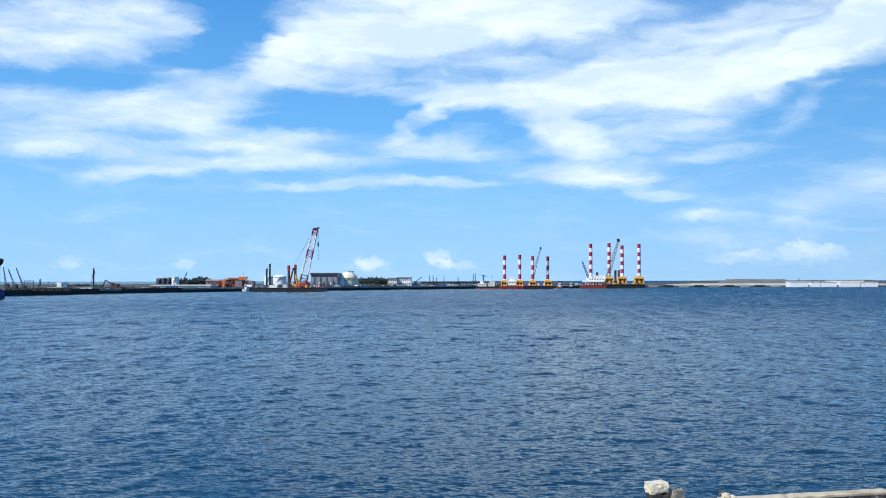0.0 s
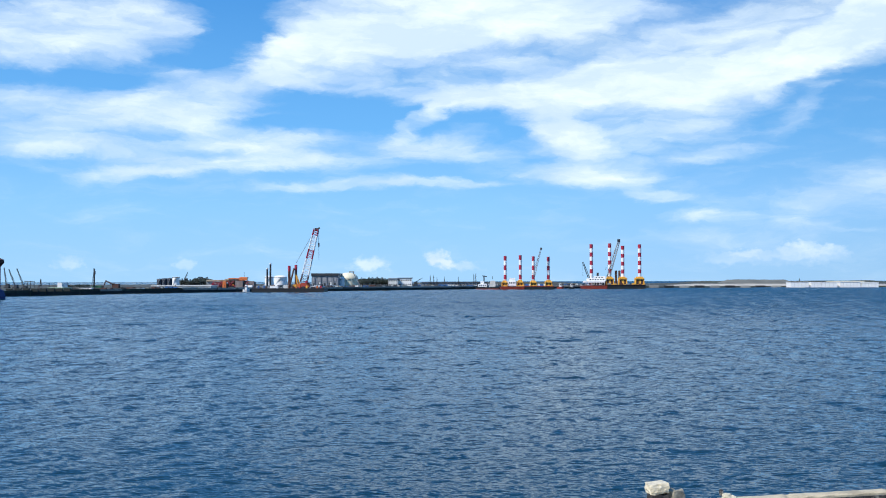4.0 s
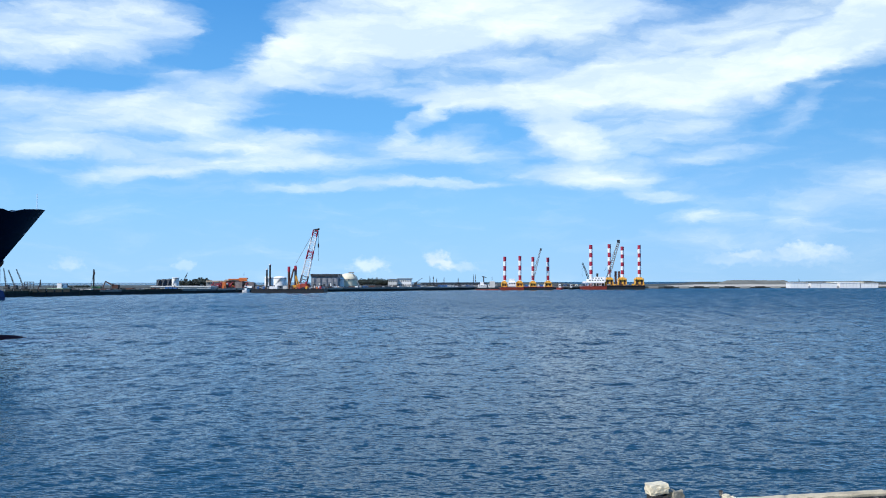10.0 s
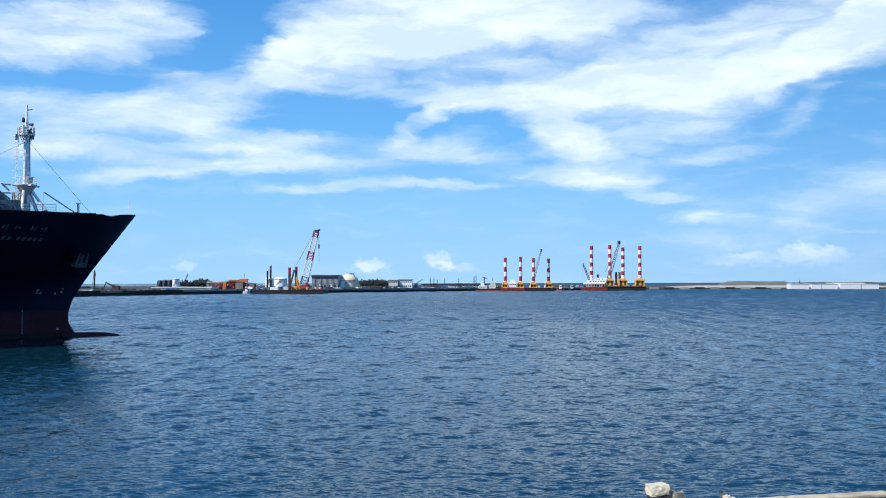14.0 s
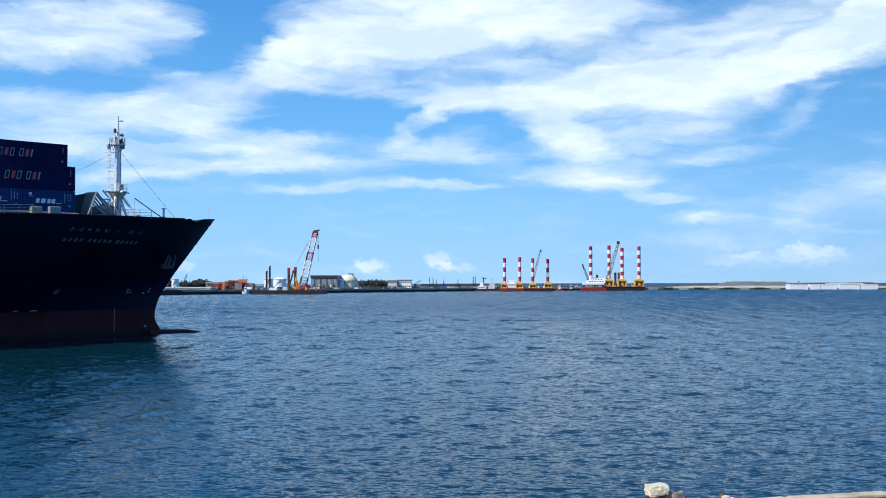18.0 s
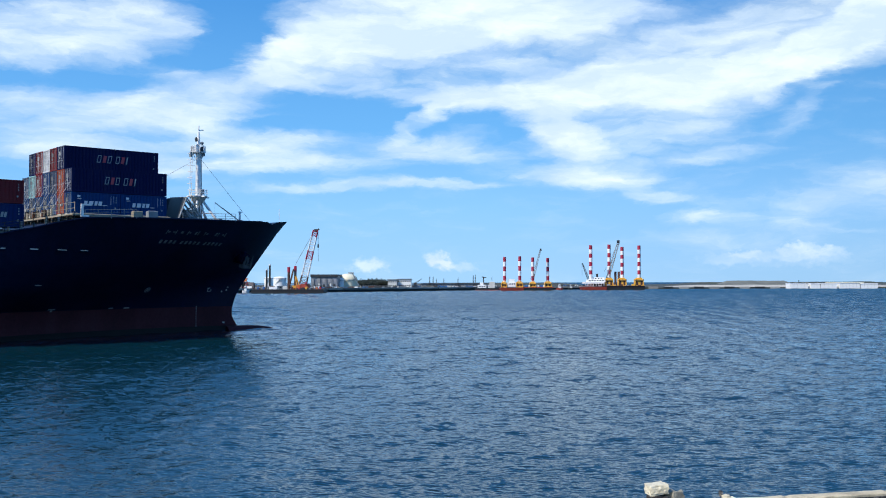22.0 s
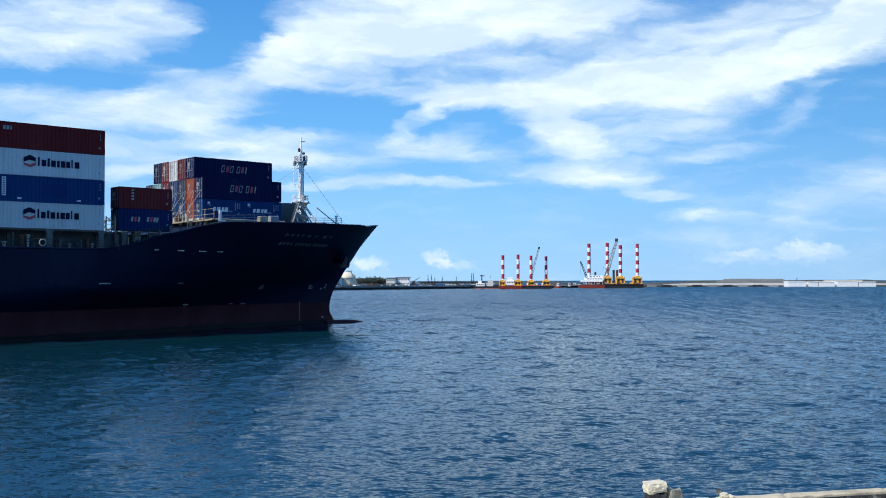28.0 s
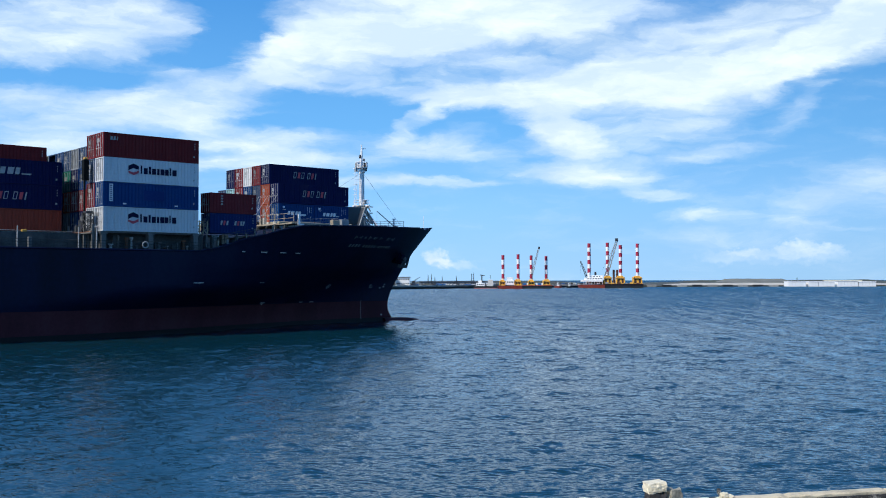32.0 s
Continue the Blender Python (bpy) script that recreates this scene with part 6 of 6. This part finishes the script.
# lattice booms, piling rig, excavator on the western ground
for b0, v0, b1, v1, d in ((12, 503, 8, 473, 640), (27, 504, 16.5, 476, 620), (43, 506, 30.5, 474.5, 600), (328, 493, 333, 481, 720), (735, 499, 748, 491, 900)):
    s = Site("crawler_crane", b0, d, "dark crawler crane with a lattice boom", "crane", "crawler cranes")
    s.lattice("boom", b0, v0, b1, v1, 0.55 if d < 700 else 0.45, 14, 0.075, M_DARK, 0, "", 0.35)
    s.rod("pendant", b0 + 3, v0, b1, v1, 0.05, M_DARK, 0)
    s.box("house", b0 - 1.5, v0 - 1.0, b0 + 4, v0 + 3.5, -1.2, 1.2, M_DARK)
    part("track", Geo().slab(s.x(b0 - 2), -1.8, TOP - 0.3, s.x(b0 + 5.5), -1.0, TOP + 0.9, 0.2), M_DARK, s.ob)
    part("track", Geo().slab(s.x(b0 - 2), 1.0, TOP - 0.3, s.x(b0 + 5.5), 1.8, TOP + 0.9, 0.2), M_DARK, s.ob)
s = Site("steel_gantry", 54, 590, "open dark steel gantry frame", "gantry")
for b in (45, 50, 55, 61.5):
    s.rod("post", b, 497, b, 510, 0.18, M_DARK, 0)
s.rod("beam", 44, 497.3, 62, 497.3, 0.2, M_DARK, 0)
s.rod("beam", 44, 502, 62, 502, 0.14, M_DARK, 0)
s = Site("piling_rig", 167, 540, "dark piling rig with a tall leader and green base", "piling rig")
s.lattice("leader", 167.5, 509, 167.5, 474.5, 0.5, 16, 0.08, M_DARK, 0)
s.rod("leader_core", 167.5, 509, 167.5, 476, 0.14, M_DARK, 0)
s.rod("back_stay", 163, 506, 166.5, 482, 0.12, M_DARK, 0)
s.box("hammer", 166.6, 479, 169.0, 485, -0.4, 0.4, M_DARK)
s.box("machine_house", 164, 505, 179, 512, 0.8, 4, M_GREEN, "green machine house")
part("track", Geo().slab(s.x(163), -1.2, TOP - 0.3, s.x(178), 1.2, TOP + 0.8, 0.2), M_DARK, s.ob)
s.box("lamp_box", 162, 508.5, 165.5, 511.5, -2, -1, M_WHITE)
s = Site("excavator", 200, 550, "rusty long-arm excavator resting its boom", "excavator")
s.rod("boom", 205, 505, 188, 496, 0.42, M_RUST, 0, r2=0.3)
s.rod("stick", 188.5, 495.5, 183, 509, 0.3, M_RUST, 0)
s.box("house", 199, 502, 210.5, 508.5, -1.5, 1.5, M_RUST)
s.box("cab", 199.5, 500.5, 203, 504, -1.5, -0.4, M_DARK)
part("track", Geo().slab(s.x(198), -1.6, TOP - 0.3, s.x(211), 1.6, TOP + 0.8, 0.2), M_DARK, s.ob)
part("bucket", Geo().box(s.x(181.5), -0.6, TOP, s.x(184.5), 0.6, TOP + 1.0), M_DARK, s.ob)
solid("dark_fence", Geo().slab(east(-200, 380), 400, TOP - 0.3, east(-62, 405) - 3, 404, TOP + 2.4), M_HEDGE, "dark mesh fence on the quay", "fence")
s = Site("windbreak", 40, 455, "long dark windbreak screen along the quay", "fence")
for k in range(8):
    part("panel", Geo().slab(s.x(-6 + 12 * k), 10 + 2 * k, TOP - 0.4, s.x(6.05 + 12 * k), 11 + 2 * k, TOP + 1.0 + 0.05 * (k % 3)), M_HEDGE, s.ob)

# slender masts on the far ground
for b, v, d in ((762, 487.5, 1000), (768, 488, 1000), (774, 492, 1000), (787, 490.5, 1010), (812, 490.5, 1010), (839, 485.5, 980), (842.5, 485, 980), (73, 494, 700), (1415, 493, 1200)):
    s = Site("lattice_mast", b, d, "slender dark lattice mast", "mast", "masts on the far shore")
    s.lattice("tower", b, 506, b, v, 0.9, 8, 0.14, M_DARK, 0, "", 0.35)
    s.rod("lightning_rod", b, v, b, v - 2, 0.08, M_DARK, 0)

# clutter on the quays: cabins, stacks, heaps
rng = random.Random(21)
CLUT = ((M_GREY, "grey steel site cabin on the quay"), (M_PALE, "pale site cabin on the quay"), (M_RUST, "rusty steel stack on the quay"), (M_SKIPBLUE, "blue site cabin on the quay"), (M_DARK, "dark steel stack on the quay"), (M_WHITE, "white site cabin on the quay"))
for k in range(150):
    b = 62 + 1080 * (k + rng.random()) / 150
    if 372 < b < 450 or 880 < b < 982 or 1030 < b < 1143:
        continue
    d = shore(b) + 7 + 60 * rng.random() ** 2
    mat, lab = CLUT[(k * 5 + int(3 * rng.random())) % 6]
    w, h = 1.2 + 3.2 * rng.random(), (0.4 + 1.3 * rng.random() ** 1.5) * (0.55 if b < 300 else 1.0)
    cabin = "cabin" in lab and h > 0.9
    if "cabin" in lab and not cabin:
        lab = lab.replace("site cabin", "crate")
    t = thing("site_cabin" if cabin else ("steel_stack" if "stack" in lab else "crate"), lab, "cabin" if cabin else ("stack" if "stack" in lab else "crate"), "quay clutter",
              at=pose(east(b, d), d, TOP - 0.35, 0, 0, -30 + 60 * rng.random()))
    part("body", Geo().slab(-w / 2, -1.0, 0, w / 2, 1.0, h + 0.35, 0.1), mat, t)
    if cabin:
        part("roof", Geo().slab(-w / 2 - 0.1, -1.1, h + 0.35, w / 2 + 0.1, 1.1, h + 0.47, 0.04), M_GREY, t)
        part("door", Geo().box(-0.4, -1.06, 0.4, 0.4, -0.98, h), M_DARK, t)
    else:
        part("bearer", Geo().box(-w / 2 - 0.15, -0.8, h + 0.36, w / 2 + 0.15, -0.5, h + 0.55), M_DARK, t)
        part("bearer", Geo().box(-w / 2 - 0.15, 0.4, h + 0.36, w / 2 + 0.15, 0.7, h + 0.55), M_DARK, t)



# posts, bollards and fender tyres along the quay line
post_mesh = Geo().rod((0, 0, -0.4), (0, 0, 2.6), 0.10, 5).mesh("lamp_stub")
for k in range(90):
    b = 60 + 1060 * (k + rng.random()) / 90
    d = shore(b) + 2 + 26 * rng.random()
    h = 0.30 + 1.0 * rng.random() ** 2
    t = thing("mooring_post" if h < 0.9 else "lamp_stub", "dark steel post on the far quay" if k % 3 else "rusty steel post on the far quay", "post", "posts on the far quay", at=pose(east(b, d), d, TOP))
    p = part("shaft", post_mesh, M_RUST if k % 3 == 0 else M_DARK, t)
    p.scale = (2.2 if h < 0.9 else 1.0, 2.2 if h < 0.9 else 1.0, h)
    part("cap", Geo().box(-0.25, -0.25, 2.6 * h - 0.1, 0.25, 0.25, 2.6 * h + 0.1), M_DARK, t)
for k in range(46):
    b = 62 + 1050 * (k + rng.random()) / 46
    if 372 < b < 450:
        continue
    d = shore(b) + 10 + 50 * rng.random()
    w, h = 4 + 9 * rng.random(), 0.5 + 1.2 * rng.random() ** 2
    n = 9
    vs = [(0, 0, h)]
    for ring, hh in ((0.45, 0.75), (0.8, 0.35), (1.0, -0.3)):
        for i in range(n):
            a = 2 * math.pi * i / n
            q = ring * (0.8 + 0.4 * rng.random())
            vs.append((w / 2 * q * math.cos(a), 2.2 * q * math.sin(a), h * hh * (0.8 + 0.4 * rng.random()) if hh > 0 else -0.3))
    fs = [(0, 1 + i, 1 + (i + 1) % n) for i in range(n)]
    for r in range(2):
        fs += [(1 + r * n + i, 1 + (r + 1) * n + i, 1 + (r + 1) * n + (i + 1) % n, 1 + r * n + (i + 1) % n) for i in range(n)]
    ob = solid("spoil_heap", Geo().add(vs, fs), (M_LAND, M_HEDGE, M_DARK, M_HILL, M_PLANT)[k % 5], ("low earth heap on the far quay", "low clump of scrub on the far quay", "heap of dark scrap on the far quay", "grey gravel heap on the far quay", "heap of brown debris on the far quay")[k % 5], "heap", "heaps on the far quay")
    ob.matrix_basis = pose(east(b, d), d, TOP, 0, 0, 40 * rng.random())


def mound(name, b0, b1, d, depth, v, mat, label, seed):
    """A low flat-topped heap of ground."""
    n, m_ = 40, 8
    vs = []
    d = nearer(d, (b0 + b1) / 2)
    top = level(v, d, (b0 + b1) / 2)
    for j in range(m_ + 1):
        for i in range(n + 1):
            u, w = i / n, j / m_
            rise = min(1.0, 5 * u, 5 * (1 - u)) * min(1.0, 3.0 * w, 3.0 * (1 - w) + 0.0)
            dd = d + depth * w
            z = TOP - 1.2 + (top - TOP + 1.2) * rise * (0.9 + 0.12 * noise.noise((u * 9 + seed, w * 3, 0)))
            vs.append((east(b0 + (b1 - b0) * u, dd), dd, z))
    fs = [(j * (n + 1) + i, j * (n + 1) + i + 1, (j + 1) * (n + 1) + i + 1, (j + 1) * (n + 1) + i) for j in range(m_) for i in range(n)]
    return solid(name, Geo().add(vs, fs), mat, label, "ground", kind="structure", smooth=True)


mound("sand_bank", 1130, 1640, 1075, 60, 501.2, M_SAND, "pale sandy bank along the far shore", 1)
mound("sand_hill", 1255, 1420, 1180, 120, 493.0, M_HILL, "flat-topped grey-tan sand hill", 5)
mound("far_bank", 1140, 1640, 1330, 60, 495.5, M_LAND, "dark far embankment", 9)
mound("far_bank", 690, 1060, 1330, 60, 498.2, M_LAND, "dark far embankment", 13)
mound("far_bank", -100, 700, 1250, 60, 503.0, M_LAND, "dark far embankment", 17)

# white caissons moored along the eastern shore
for b0, b1, v0 in ((1400, 1431.5, 499), (1436, 1453, 499.3), (1454, 1482, 499.2), (1487, 1523, 498.6), (1525, 1555, 499.5)):
    s = Site("caisson", (b0 + b1) / 2, 1040, "long white concrete caisson floating by the shore", "caisson", "white caissons")
    s.box("body", b0, v0, b1, 508.5, 0, 12, M_WHITE)
    n = max(2, round((b1 - b0) / 6.5))
    for k in range(1, n):
        b = b0 + (b1 - b0) * k / n
        s.box("joint_rib", b - 0.2, v0 + 0.3, b + 0.2, 507, -0.06, -0.01, M_PALE)
    s.box("cap", b0 - 0.3, v0 - 0.5, b1 + 0.3, v0 + 0.3, -0.3, 12.3, M_WHITE)
s = Site("caisson", 1495, 1075, "cream concrete caisson behind the white ones", "caisson", "white caissons")
s.box("body", 1470, 497.3, 1530, 507, 20, 30, M_CREAM)
s.box("cap", 1469, 496.9, 1531, 497.6, 19.8, 30.2, M_CREAM)

# rip-rap at the eastern waterline: dark gaps between pale footings
for k in range(9):
    b = 1150 + 27 * k
    d = shore(b) - 2
    s = Site("revetment_block", b, d, "dark concrete footing at the waterline", "block", "revetment footings", True)
    s.box("body", b, 504.6, b + 16, 508.5, 0, 4, M_WALL if k % 2 else M_CAP)

# moored ship at the western quay: only its bow looks in
s = Site("moored_ship", -60, 384, "moored blue ship with a red-topped flared bow", "ship")
x_tip = s.x(3)
g = Geo()
vs, fs = [], []
for z, w in ((-1.5, x_tip + 1.6), (1.0, x_tip + 1.7), (3.2, x_tip + 1.0), (3.8, x_tip - 0.2), (12.2, x_tip - 0.2)):
    for x, y in ((-40, -7), (w - 9, -7), (w - 3, -4), (w, 0), (w - 3, 4), (w - 9, 7), (-40, 7)):
        vs.append((x, y, z))
for r in range(4):
    fs += [(r * 7 + i, r * 7 + i + 1, r * 7 + 8 + i, r * 7 + 7 + i) for i in range(6)] + [(r * 7 + 6, r * 7, r * 7 + 7, r * 7 + 13)]
fs += [tuple(range(6, -1, -1)), tuple(range(28, 35))]
part("hull", g.add(vs, fs), M_BLUE, s.ob, "dark blue hull")
vs, fs = [], []
for z, w in ((12.0, x_tip - 0.2), (13.4, x_tip + 1.0), (14.6, x_tip + 1.1), (15.4, x_tip - 0.8)):
    for x, y in ((-40, -7.4), (w - 9, -7.4), (w - 3, -4.4), (w, 0), (w - 3, 4.4), (w - 9, 7.4), (-40, 7.4)):
        vs.append((x, y, z))
for r in range(3):
    fs += [(r * 7 + i, r * 7 + i + 1, r * 7 + 8 + i, r * 7 + 7 + i) for i in range(6)] + [(r * 7 + 6, r * 7, r * 7 + 7, r * 7 + 13)]
fs += [tuple(range(6, -1, -1)), tuple(range(21, 28))]
part("bulwark", Geo().add(vs, fs), M_RUST, s.ob, "dark red bulwark")


# ---- what moves ----
def ship_pose(t):
    u = (t - 22) / 10
    x = -60.847 + 21.067 * u + 0.350 * u * u + 0.174 * u ** 3
    y = 95.680 + 22.871 * u + 0.090 * u * u - 0.557 * u ** 3
    a = 40.886 - 0.098 * u + 0.358 * u * u
    # the ship's own origin lies on its centre line
    return pose(x, y, 0, 0, 0, a) @ Matrix.Translation((0, 17.75, 0))


def motions():
    walk(ship, [(t, ship_pose(t)) for t in range(0, 33)])
    walk(water, [(0, pose(-6, 9, 0)), (32, pose(8, -12, 0))])


motions()
